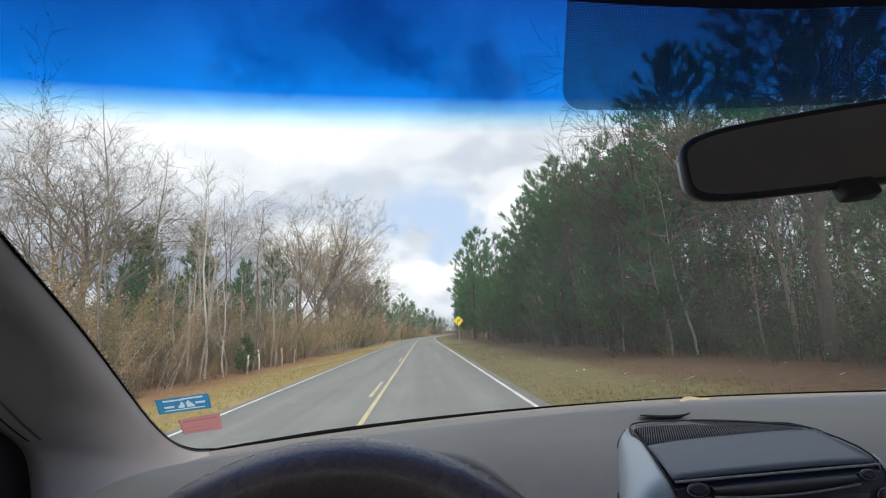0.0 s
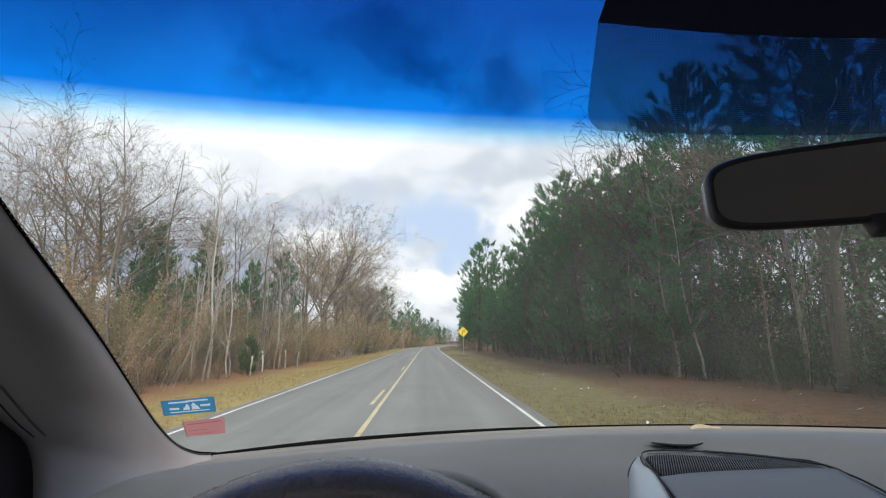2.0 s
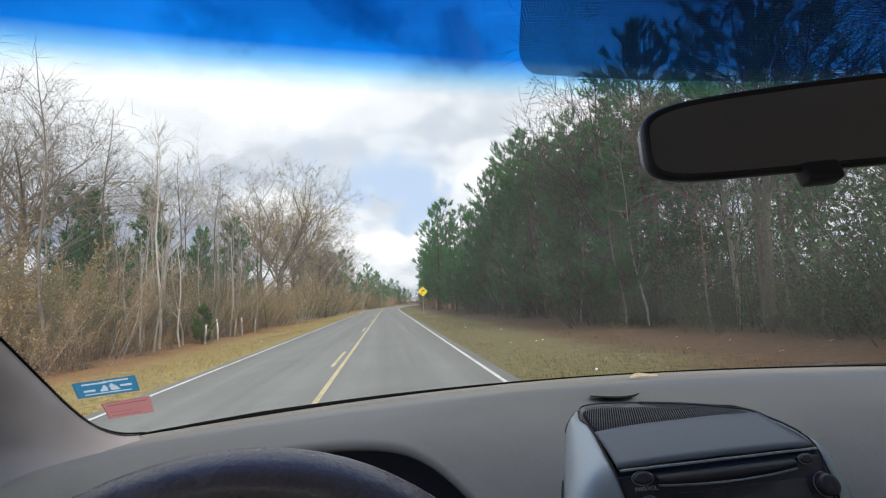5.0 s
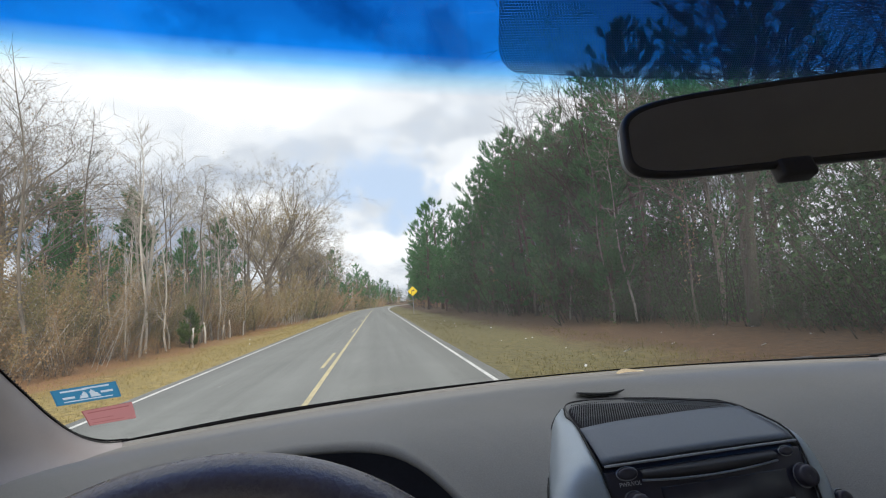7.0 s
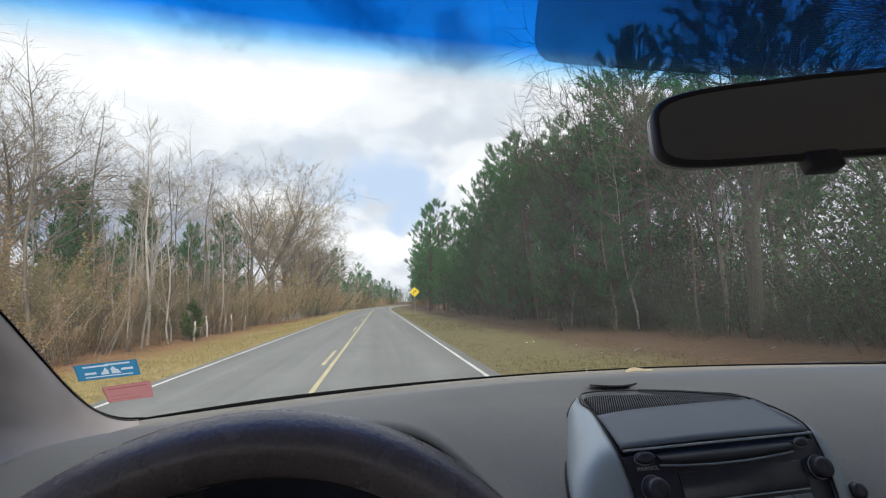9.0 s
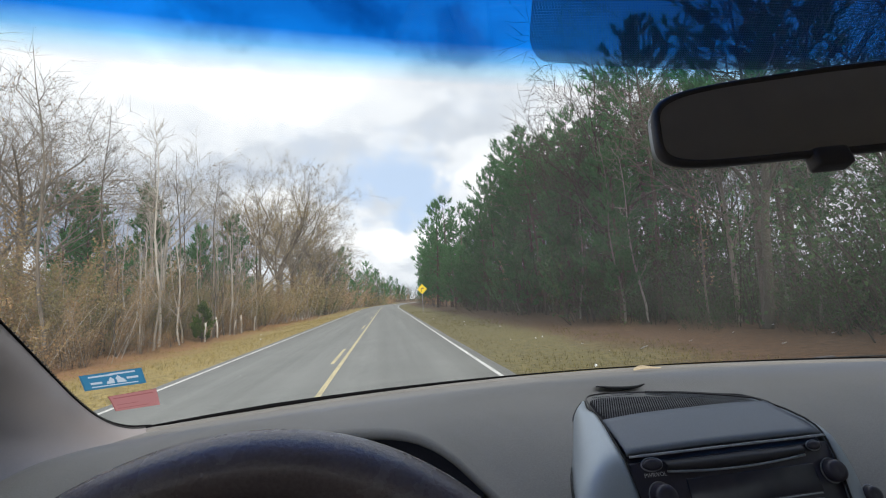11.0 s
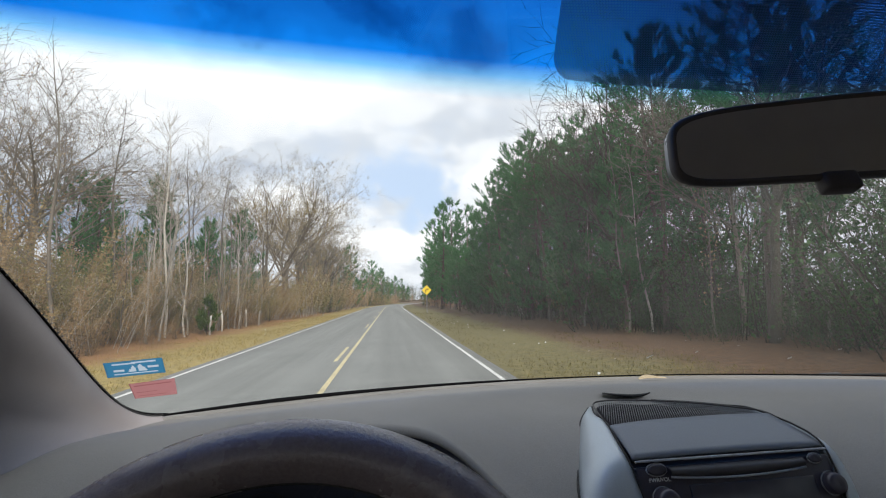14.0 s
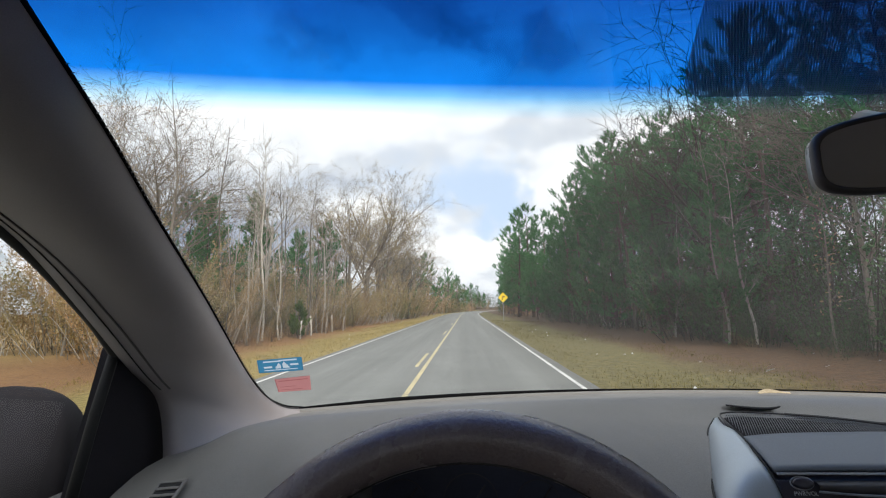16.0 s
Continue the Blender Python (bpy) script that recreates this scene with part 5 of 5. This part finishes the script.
def make_oak(seed, high, thick, limbs, leaves, mat, bark, label, most=4):
    """A field oak: short stout trunk, long rising limbs, open twiggy crown."""
    rng = random.Random(seed)
    tree = thing("oak_tree", label, "tree", "roadside trees")
    wood, brown, tips = Mesher(), Mesher(), []
    fork = high * 0.34
    trunk = [Vector((0.10 * math.sin(z + seed), 0.10 * math.cos(z * 0.8 + seed), z)) for z in np.linspace(-0.3, fork, 7)]
    wood.tube(trunk, [thick * w for w in (1.5, 1.05, 0.95, 0.9, 0.86, 0.8, 0.6)], 11)
    for k in range(limbs):
        a = (k + rng.uniform(-0.3, 0.3)) / limbs * math.tau
        steep = rng.uniform(0.55, 1.9)
        d = Vector((math.cos(a), math.sin(a), steep)).normalized()
        base = trunk[-1 - (k % 4)]
        grow(wood, tips, rng, base, d, high * rng.uniform(0.40, 0.52) * (0.8 + 0.15 * steep), thick * rng.uniform(0.26, 0.42), 1, most, 0.72, 0.10)
    raw("trunk", wood.v, wood.f, bark, tree, smooth=True)
    for p, d, level in tips:
        if level >= 3:
            for _ in range(leaves if rng.random() < 0.6 else 0):
                s = rng.uniform(0.04, 0.085)
                brown.leaf(p + any_way(rng) * 0.30 * rng.random(), any_way(rng, -0.3) * s * 1.4, any_way(rng), s * 0.4)
    if brown.f:
        raw("crown", brown.v, brown.f, mat, tree)
    return tree


def make_sapling(seed, high, thick, bark, label, leaves=0, mat=None):
    rng = random.Random(seed)
    tree = thing("sapling", label, "tree", "roadside trees")
    wood, brown = Mesher(), Mesher()
    lean = Vector((rng.uniform(-0.10, 0.10), rng.uniform(-0.06, 0.06), 1))
    pts = [lean * z + Vector((0.10 * math.sin(z + seed), 0.1 * math.cos(z * 0.8), 0)) * min(z, 1) for z in np.linspace(-0.2, high, 9)]
    wood.tube(pts, [thick * (1 - 0.9 * k / 8) for k in range(9)], 6)
    for k in range(26):
        q = rng.uniform(0.2, 0.98)
        i = min(int(q * 8), 7)
        p = pts[i].lerp(pts[i + 1], q * 8 - i)
        a = rng.uniform(0, math.tau)
        d = Vector((math.cos(a), math.sin(a), rng.uniform(0.5, 1.6))).normalized() * high * rng.uniform(0.06, 0.16) * (1.2 - q * 0.7)
        mid = p + d * 0.55 + any_way(rng) * 0.06
        wood.tube([p, mid, p + d + Vector((0, 0, 0.1))], [thick * 0.22, thick * 0.13, 0.003], 3)
        for _ in range(3):
            wood.tube([mid, mid + (d.normalized() + any_way(rng) * 0.8) * 0.35], [0.006, 0.002], 3)
        for _ in range(leaves):
            s = rng.uniform(0.05, 0.10)
            brown.leaf(p + d * rng.uniform(0.3, 1.1) + any_way(rng) * 0.2, any_way(rng, -0.3) * s * 1.4, any_way(rng), s * 0.45)
    raw("trunk", wood.v, wood.f, bark, tree, smooth=True)
    if brown.f:
        raw("crown", brown.v, brown.f, mat, tree)
    return tree


def make_shrub(seed, high, wide, count, mat, label, leaf=0.10, name="shrub", stem=None, stems=30, twigs=2, low=0.12):
    """Tangled undergrowth: thin stems with many small leaves."""
    rng = random.Random(seed)
    tree = thing(name, label, "shrub", "undergrowth")
    wood, brown = Mesher(), Mesher()
    for k in range(stems):
        p = Vector((rng.gauss(0, wide * 0.28), rng.gauss(0, wide * 0.28), -0.1))
        d = Vector((p.x * 0.5 + rng.uniform(-0.4, 0.4), p.y * 0.5 + rng.uniform(-0.4, 0.4), 1.6)).normalized() * high * rng.uniform(0.5, 1.05)
        pts = [p, p + d * 0.4 + any_way(rng) * 0.12, p + d * 0.75 + any_way(rng) * 0.2, p + d]
        wood.tube(pts, [0.018, 0.012, 0.008, 0.003], 3)
        for j in range(count):
            q = rng.uniform(low, 1.02) * 3
            i = min(int(q), 2)
            s = rng.uniform(0.6, 1.3) * leaf
            brown.leaf(pts[i].lerp(pts[i + 1], q - i) + any_way(rng) * 0.45 * rng.random(), any_way(rng) * s * 1.4, any_way(rng), s * 0.42)
        for j in range(twigs):
            q = rng.uniform(0.3, 1.0) * 3
            i = min(int(q), 2)
            b = pts[i].lerp(pts[i + 1], q - i)
            wood.tube([b, b + any_way(rng, 0.4) * rng.uniform(0.3, 0.7)], [0.006, 0.002], 3)
    raw("stem", wood.v, wood.f, stem or BARK_GREY, tree)
    raw("leaves", brown.v, brown.f, mat, tree)
    return tree


KINDS = {
    "tall": [make_pine(11, 15.0, 0.15, 0.42, 2.9, 64, False, NEEDLES, BARK_PINE, "tall dark green pine with a bare lower trunk"),
             make_pine(12, 13.0, 0.13, 0.30, 2.5, 64, False, NEEDLES, BARK_PINE, "dark green pine with dead stubs on its trunk"),
             make_pine(13, 16.5, 0.165, 0.50, 3.2, 60, False, NEEDLES, BARK_PINE, "high pine with an open dark crown")],
    "full": [make_pine(21, 8.5, 0.13, 0.10, 2.3, 80, True, NEEDLES, BARK_PINE, "bushy green pine with boughs down to the verge"),
             make_pine(22, 10.0, 0.15, 0.14, 2.5, 84, True, NEEDLES, BARK_PINE, "broad green pine at the edge of the wood")],
    "pine_far": [make_pine(14, 14.5, 0.19, 0.35, 2.9, 40, False, NEEDLES, BARK_PINE, "dark green pine in the wood", 1.7),
                 make_pine(24, 10.5, 0.15, 0.12, 2.6, 44, True, NEEDLES, BARK_PINE, "bushy green pine in the wood", 1.7)],
    "oak_far": [make_bare(53, 13.0, 0.22, 3, 0.7, 3, LEAVES_TAN, BARK_GREY, "distant oak with sparse brown leaves", "oak_tree"),
                make_bare(54, 12.0, 0.20, 3, 0.7, 3, LEAVES_BROWN, BARK_GREY, "distant oak with thin brown leaves", "oak_tree")],
    "young": [make_pine(31, 3.2, 0.05, 0.08, 1.2, 46, True, NEEDLES_FRESH, BARK_PINE, "bright yellow-green young pine")],
    "bare": [make_bare(41, 13.0, 0.19, 4, 0.75, 0, LEAVES_BROWN, BARK_GREY, "leafless grey tree with fine twigs"),
             make_bare(42, 11.0, 0.15, 4, 0.65, 0, LEAVES_BROWN, BARK_PALE, "slender leafless pale-barked tree")],
    "oak": [make_oak(51, 15.5, 0.33, 9, 11, LEAVES_TAN, BARK_OAK, "spreading oak with sparse withered brown leaves"),
            make_oak(52, 14.5, 0.27, 9, 11, LEAVES_TAN, BARK_OAK, "oak with thin tan-coloured leaves")],
    "sapling": [make_sapling(65, 9.0, 0.06, BARK_GREY, "tall thin grey leafless sapling"), make_sapling(61, 8.0, 0.055, BARK_PALE, "thin pale leafless sapling"), make_sapling(62, 6.5, 0.045, BARK_PALE, "thin pale leafless sapling"),
                make_sapling(63, 9.5, 0.065, BARK_PALE, "tall thin pale sapling"), make_sapling(64, 6.0, 0.04, BARK_GREY, "thin grey sapling with dry leaves", 5, LEAVES_BROWN)],
    "brown": [make_shrub(71, 2.6, 2.4, 90, LEAVES_BROWN, "tangled brown undergrowth of dry leaves and stems", 0.072), make_shrub(72, 3.4, 2.6, 95, LEAVES_RUST, "rust-brown leafy undergrowth beside the road", 0.072)],
    "brown_far": [make_shrub(76, 2.6, 2.4, 26, LEAVES_BROWN, "distant tangled brown undergrowth of dry leaves", 0.14, stems=24, twigs=0), make_shrub(77, 3.4, 2.6, 28, LEAVES_RUST, "distant rust-brown undergrowth of dry leaves", 0.14, stems=24, twigs=0)],
    "thicket_far": [make_shrub(83, 5.2, 3.4, 90, LEAVES_TAN, "distant thicket of thin stems with tan leaves", 0.13, "thicket", BARK_PALE, 24, 3, 0.2),
                    make_shrub(84, 6.2, 3.6, 80, LEAVES_BROWN, "distant thicket of bare stems with withered leaves", 0.13, "thicket", BARK_PALE, 22, 4, 0.3),
                    make_shrub(85, 4.6, 3.2, 90, LEAVES_MOSS, "distant thicket of grey stems with olive-brown leaves", 0.13, "thicket", BARK_GREY, 24, 3, 0.15)],
    "thicket": [make_shrub(73, 5.2, 3.4, 300, LEAVES_TAN, "tall thicket of thin stems with sparse tan leaves", 0.072, "thicket", BARK_PALE, 26, 6, 0.25),
                make_shrub(74, 6.2, 3.6, 260, LEAVES_BROWN, "tall thicket of bare stems with withered leaves", 0.070, "thicket", BARK_PALE, 24, 8, 0.35),
                make_shrub(75, 4.6, 3.2, 280, LEAVES_MOSS, "tall thicket of grey stems with olive-brown leaves", 0.072, "thicket", BARK_GREY, 28, 5, 0.15)],
    "ash": [make_bare(43, 11.5, 0.12, 4, 0.62, 0, LEAVES_MOSS, STEM_DARK, "slender dark leafless tree in the wood"), make_bare(44, 10.0, 0.10, 4, 0.6, 0, LEAVES_MOSS, BARK_GREY, "slender grey leafless tree in the wood")],
    "elm": [make_oak(57, 14.5, 0.21, 12, 1, LEAVES_BROWN, BARK_GREY, "wide leafless tree with a dense fan of twigs", 5)],
    "olive": [make_shrub(81, 3.2, 2.8, 40, LEAVES_OLIVE, "dark olive-green undergrowth at the wood's edge", 0.08, stem=STEM_DARK), make_shrub(82, 4.4, 3.0, 48, LEAVES_OLIVE, "tall dark evergreen shrub", 0.085, stem=STEM_DARK)],
}
used = set()
place_rng = random.Random(77)


def ground_z(x, y):
    side = abs(x - ROAD - bend(y))
    return rise(max(y, 0)) - 0.06 - 0.18 * step(3.6, 6.5, side) + 0.20 * step(7, 14, side)


def plant(kind, x, y, size=1.0, which=None):
    options = KINDS[kind]
    ob = options[which if which is not None else place_rng.randrange(len(options))]
    m = pose(x + bend(y), y, ground_z(x + bend(y), y) - 0.05, place_rng.uniform(-2, 2), place_rng.uniform(-2, 2), place_rng.uniform(0, 360)) @ Matrix.Scale(size, 4)
    if ob.name in used:
        copy_thing(ob, m)
    else:
        used.add(ob.name)
        ob.matrix_basis = m


def scatter(kinds, count, x0, x1, y0, y1, low, high):
    for k in range(count):
        y = lerp(y0, y1, (k + place_rng.random()) / count)
        plant(place_rng.choice(kinds), place_rng.uniform(x0, x1), y, place_rng.uniform(low, high))


# right of the road: a dark wood of pines over a twiggy understorey, thinning near the car
scatter(["tall"], 6, 10.0, 13.0, 9, 25, 0.72, 0.95)
scatter(["ash"], 10, 10.4, 15.0, 8, 26, 0.80, 1.1)
scatter(["ash"], 8, 15.0, 26.0, 8, 30, 0.9, 1.2)
scatter(["pine_far"], 18, 10, 22, -24, 6, 0.75, 0.95)
scatter(["olive"], 14, 13, 21, -24, 10, 1.0, 1.5)
scatter(["tall"], 13, 9.0, 11.8, 22, 46, 0.86, 1.08)
scatter(["tall", "pine_far"], 14, 11.5, 17, 12, 50, 0.80, 1.05)
plant("bare", 12.6, 30.0, 1.0, 0)
scatter(["pine_far"], 16, 15, 28, 28, 64, 0.75, 0.95)
scatter(["tall"], 3, 15, 26, 8, 26, 0.7, 0.9)
scatter(["full"], 10, 8.4, 10.2, 15, 48, 0.7, 1.1)
scatter(["full", "pine_far"], 12, 7.6, 10.0, 44, 90, 0.95, 1.2)
scatter(["pine_far"], 36, 7.4, 12, 60, 185, 0.85, 1.15)
scatter(["pine_far", "oak_far"], 14, 11, 20, 60, 190, 0.9, 1.1)
scatter(["olive"], 36, 8.8, 13, 17, 62, 0.7, 1.2)
scatter(["olive"], 12, 11.5, 15, 6, 24, 0.8, 1.2)
scatter(["olive"], 16, 9.8, 12.5, 7, 22, 0.3, 0.5)
scatter(["olive"], 22, 15, 28, 4, 60, 1.0, 1.4)
scatter(["olive"], 24, 12.0, 17, 5, 28, 0.8, 1.2)
scatter(["thicket"], 6, 10.5, 13.0, 26, 52, 0.6, 0.9)
scatter(["sapling"], 30, 9.0, 14, 8, 50, 0.7, 1.1)
scatter(["olive", "brown_far"], 12, 7.2, 9, 60, 160, 0.6, 0.9)
# left: a tan thicket with pale saplings, some pines and bare trees, then oaks nearer the road
plant("elm", -15.4, 19.5, 0.86, 0)
plant("bare", -12.0, 25.5, 1.0, 1)
plant("full", -13.6, 22.0, 1.0, 1)
plant("full", -13.8, 27.5, 1.15, 0)
plant("full", -12.6, 32.5, 1.05, 0)
plant("tall", -16.0, 24.0, 0.72, 0)
plant("tall", -13.0, 34.0, 0.78, 1)
plant("full", -14.8, 31.0, 1.3, 1)
plant("full", -12.4, 37.0, 1.2, 1)
plant("tall", -17.0, 28.0, 0.8, 1)
plant("oak", -10.9, 40.0, 0.95, 1)
plant("oak", -11.0, 48.0, 1.1, 0)
plant("oak", -9.8, 56.0, 1.15, 1)
plant("oak", -12.5, 62.0, 1.2, 0)
scatter(["thicket"], 20, -12.4, -10.6, 13, 44, 0.75, 1.05)
scatter(["thicket"], 24, -14.5, -11.8, 14, 46, 1.0, 1.35)
scatter(["thicket"], 22, -18.5, -14.0, 14, 50, 1.25, 1.7)
scatter(["thicket_far"], 22, -12.5, -9.6, 42, 90, 0.85, 1.25)
scatter(["pine_far", "thicket_far", "thicket_far"], 34, -13, -8.4, 80, 190, 0.75, 1.1)
scatter(["sapling"], 30, -14, -9.8, 14, 40, 0.8, 1.25)
scatter(["sapling"], 22, -11.6, -9.7, 19, 36, 0.85, 1.2)
scatter(["brown"], 30, -11.8, -9.8, 13, 44, 0.45, 0.85)
scatter(["brown"], 14, -18, -12.5, 13, 44, 1.0, 1.4)
scatter(["bare", "sapling", "sapling"], 5, -17, -10.5, 15, 36, 0.75, 1.0)
scatter(["oak_far", "bare"], 8, -14, -9.0, 62, 90, 0.95, 1.15)
scatter(["pine_far", "oak_far", "oak_far"], 26, -14, -8.0, 62, 190, 0.75, 1.0)
scatter(["brown_far", "brown_far", "olive"], 30, -12, -7.8, 60, 190, 1.0, 1.8)
scatter(["oak_far", "brown_far"], 8, -34, -22, 34, 90, 0.7, 1.0)
plant("young", -9.3, 24.0, 0.55)
# the far edge of the field and the end of the view ahead
scatter(["brown_far"], 8, -58, -40, 36, 66, 1.3, 1.9)
scatter(["brown_far"], 40, -66, -50, 2, 60, 0.8, 1.3)
scatter(["oak_far", "pine_far", "brown_far"], 18, -110, -70, -30, 90, 0.7, 1.0)
for k in range(24):
    plant(place_rng.choice(["oak_far", "pine_far"]), -70 + k * 6.5 + place_rng.uniform(-2, 2), 330 + place_rng.uniform(-20, 20), place_rng.uniform(0.7, 1.1))
scatter(["brown_far", "olive"], 18, -62, 6, 290, 345, 2.2, 3.2)
scatter(["pine_far", "oak_far"], 14, -58, -12, 270, 330, 0.9, 1.3)
scatter(["brown", "olive"], 8, 4, 10, 190, 300, 1.2, 2.0)


def build_grass():
    """Tufts of dry grass on both verges."""
    for side, mat, word in ((-1, GRASS, "dry yellow"), (1, GRASS_GREEN, "short olive")):
        rng = random.Random(9 + side)
        ms = Mesher()
        for k in range(7000):
            y = 3 + 45 * rng.random() ** 1.6
            x = ROAD + side * rng.uniform(3.42, 8.6)
            z = ground_z(x, y)
            for _ in range(3):
                h = rng.uniform(0.03, 0.11)
                ms.blade(Vector((x + rng.uniform(-0.05, 0.05), y + rng.uniform(-0.05, 0.05), z - 0.01)), Vector((rng.uniform(-0.5, 0.5) * h, rng.uniform(-0.5, 0.5) * h, h)), Vector((rng.uniform(-1, 1), rng.uniform(-1, 1), 0)).normalized(), 0.006)
        ob = raw("verge_grass", ms.v, ms.f, mat)
        tagged(ob, word + " grass on the road verge", "grass", kind="stuff")


build_grass()


def build_sign():
    x, y = 3.9, 48.0
    z = ground_z(x, y)
    sign = thing("road_sign", "yellow diamond warning sign with black arrow on steel post", "sign", at=(x, y, z))
    bm = bmesh.new()
    box(bm, pose(0, 0, 1.2), (0.06, 0.04, 2.5), 0.006)
    part("post", bm, STEEL, sign)
    bm = bmesh.new()
    box(bm, pose(0, -0.03, 2.45) @ pose(0, 0, 0, 0, 45), (0.76, 0.006, 0.76))
    board = part("board", bm, SIGN_YELLOW, sign, "yellow diamond board", smooth=False)
    bm = bmesh.new()
    path = [(-0.10, -0.036, 2.20), (-0.10, -0.036, 2.44), (-0.06, -0.036, 2.53), (0.06, -0.036, 2.54)]
    for a, b in zip(path, path[1:]):
        d = Vector(b) - Vector(a)
        box(bm, Matrix.Translation((Vector(a) + Vector(b)) / 2) @ pose(0, 0, 0, 0, math.degrees(math.atan2(d.x, d.z))), (0.07, 0.004, d.length + 0.03))
    v = [bm.verts.new(p) for p in ((0.06, -0.037, 2.66), (0.06, -0.037, 2.42), (0.22, -0.037, 2.54))]
    bm.faces.new(v)
    part("arrow", bm, SIGN_BLACK, board, "black curve arrow", smooth=False)


build_sign()


def build_bale(x, y, turn):
    """A rolled hay bale lying on its side."""
    z = ground_z(x, y)
    bale = thing("hay_bale", "round weathered straw hay bale lying in the field", "hay bale", "row of bales", at=(x, y, z))
    bale.rotation_euler = (0, 0, turn)
    rng = random.Random(int(y * 10))
    bm = bmesh.new()
    rows = []
    for w, r in ((-0.62, 0.52), (-0.58, 0.60), (-0.2, 0.62), (0.2, 0.615), (0.58, 0.60), (0.62, 0.52)):
        rows.append([(w, r * math.cos(a) * rng.uniform(0.985, 1.015), 0.60 + r * math.sin(a) * rng.uniform(0.985, 1.015)) for a in np.linspace(0, math.tau, 29)[:-1]])
    sheet(bm, rows, wrap=True)
    bm.faces.new([v for v in bm.verts][:28])
    bm.faces.new([v for v in bm.verts][-28:])
    part("roll", bm, STRAW, bale)
    for w in (-0.3, 0.0, 0.3):
        bm = bmesh.new()
        tube(bm, [(w, 0.622 * math.cos(a), 0.60 + 0.622 * math.sin(a)) for a in np.linspace(0, math.tau, 29)[:-1]], 0.008, 4, closed=True)
        part("twine", bm, STRAW, bale)


for k in range(5):
    build_bale(-13.2 + 0.05 * k, 26.0 + 1.5 * k, radians(88 + 3 * (k % 3)))


def build_post(x, y, high, lean):
    bm = bmesh.new()
    tube(bm, [(0, 0, -0.3), (0.01, 0, high * 0.5), (lean, 0, high)], [0.055, 0.05, 0.045], 8)
    ob = part("fence_post", bm, BARK_PALE)
    ob.location = (x, y, ground_z(x, y))
    tagged(ob, "old weathered grey wooden fence post", "post", "old fence posts")


for k, (x, y, h, l) in enumerate(((-9.2, 24.0, 1.0, 0.05), (-9.5, 26.5, 1.2, -0.06), (-9.4, 29.0, 0.9, 0.10), (-9.6, 31.0, 1.15, -0.02), (-9.5, 33.5, 1.0, 0.08))):
    build_post(x, y, h, l)


def build_litter():
    """Pale scraps lying on the verges."""
    rng = random.Random(31)
    for k in range(16):
        y = rng.uniform(7, 32)
        x = ROAD + rng.choice((-1, 1, 1)) * rng.uniform(3.7, 6.8)
        bm = bmesh.new()
        n = 7
        ring = [(rng.uniform(0.015, 0.045) * math.cos(i / n * math.tau), rng.uniform(0.015, 0.045) * math.sin(i / n * math.tau), rng.uniform(0.0, 0.03)) for i in range(n)]
        top = bm.verts.new((0, 0, rng.uniform(0.03, 0.06)))
        vs = [bm.verts.new(p) for p in ring]
        for i in range(n):
            bm.faces.new((vs[i], vs[(i + 1) % n], top))
        ob = part("paper_scrap", bm, PRINT, smooth=False)
        ob.location = (x, y, ground_z(x, y) + 0.03)
        tagged(ob, "small crumpled white paper scrap on the verge", "litter", "verge litter")


build_litter()
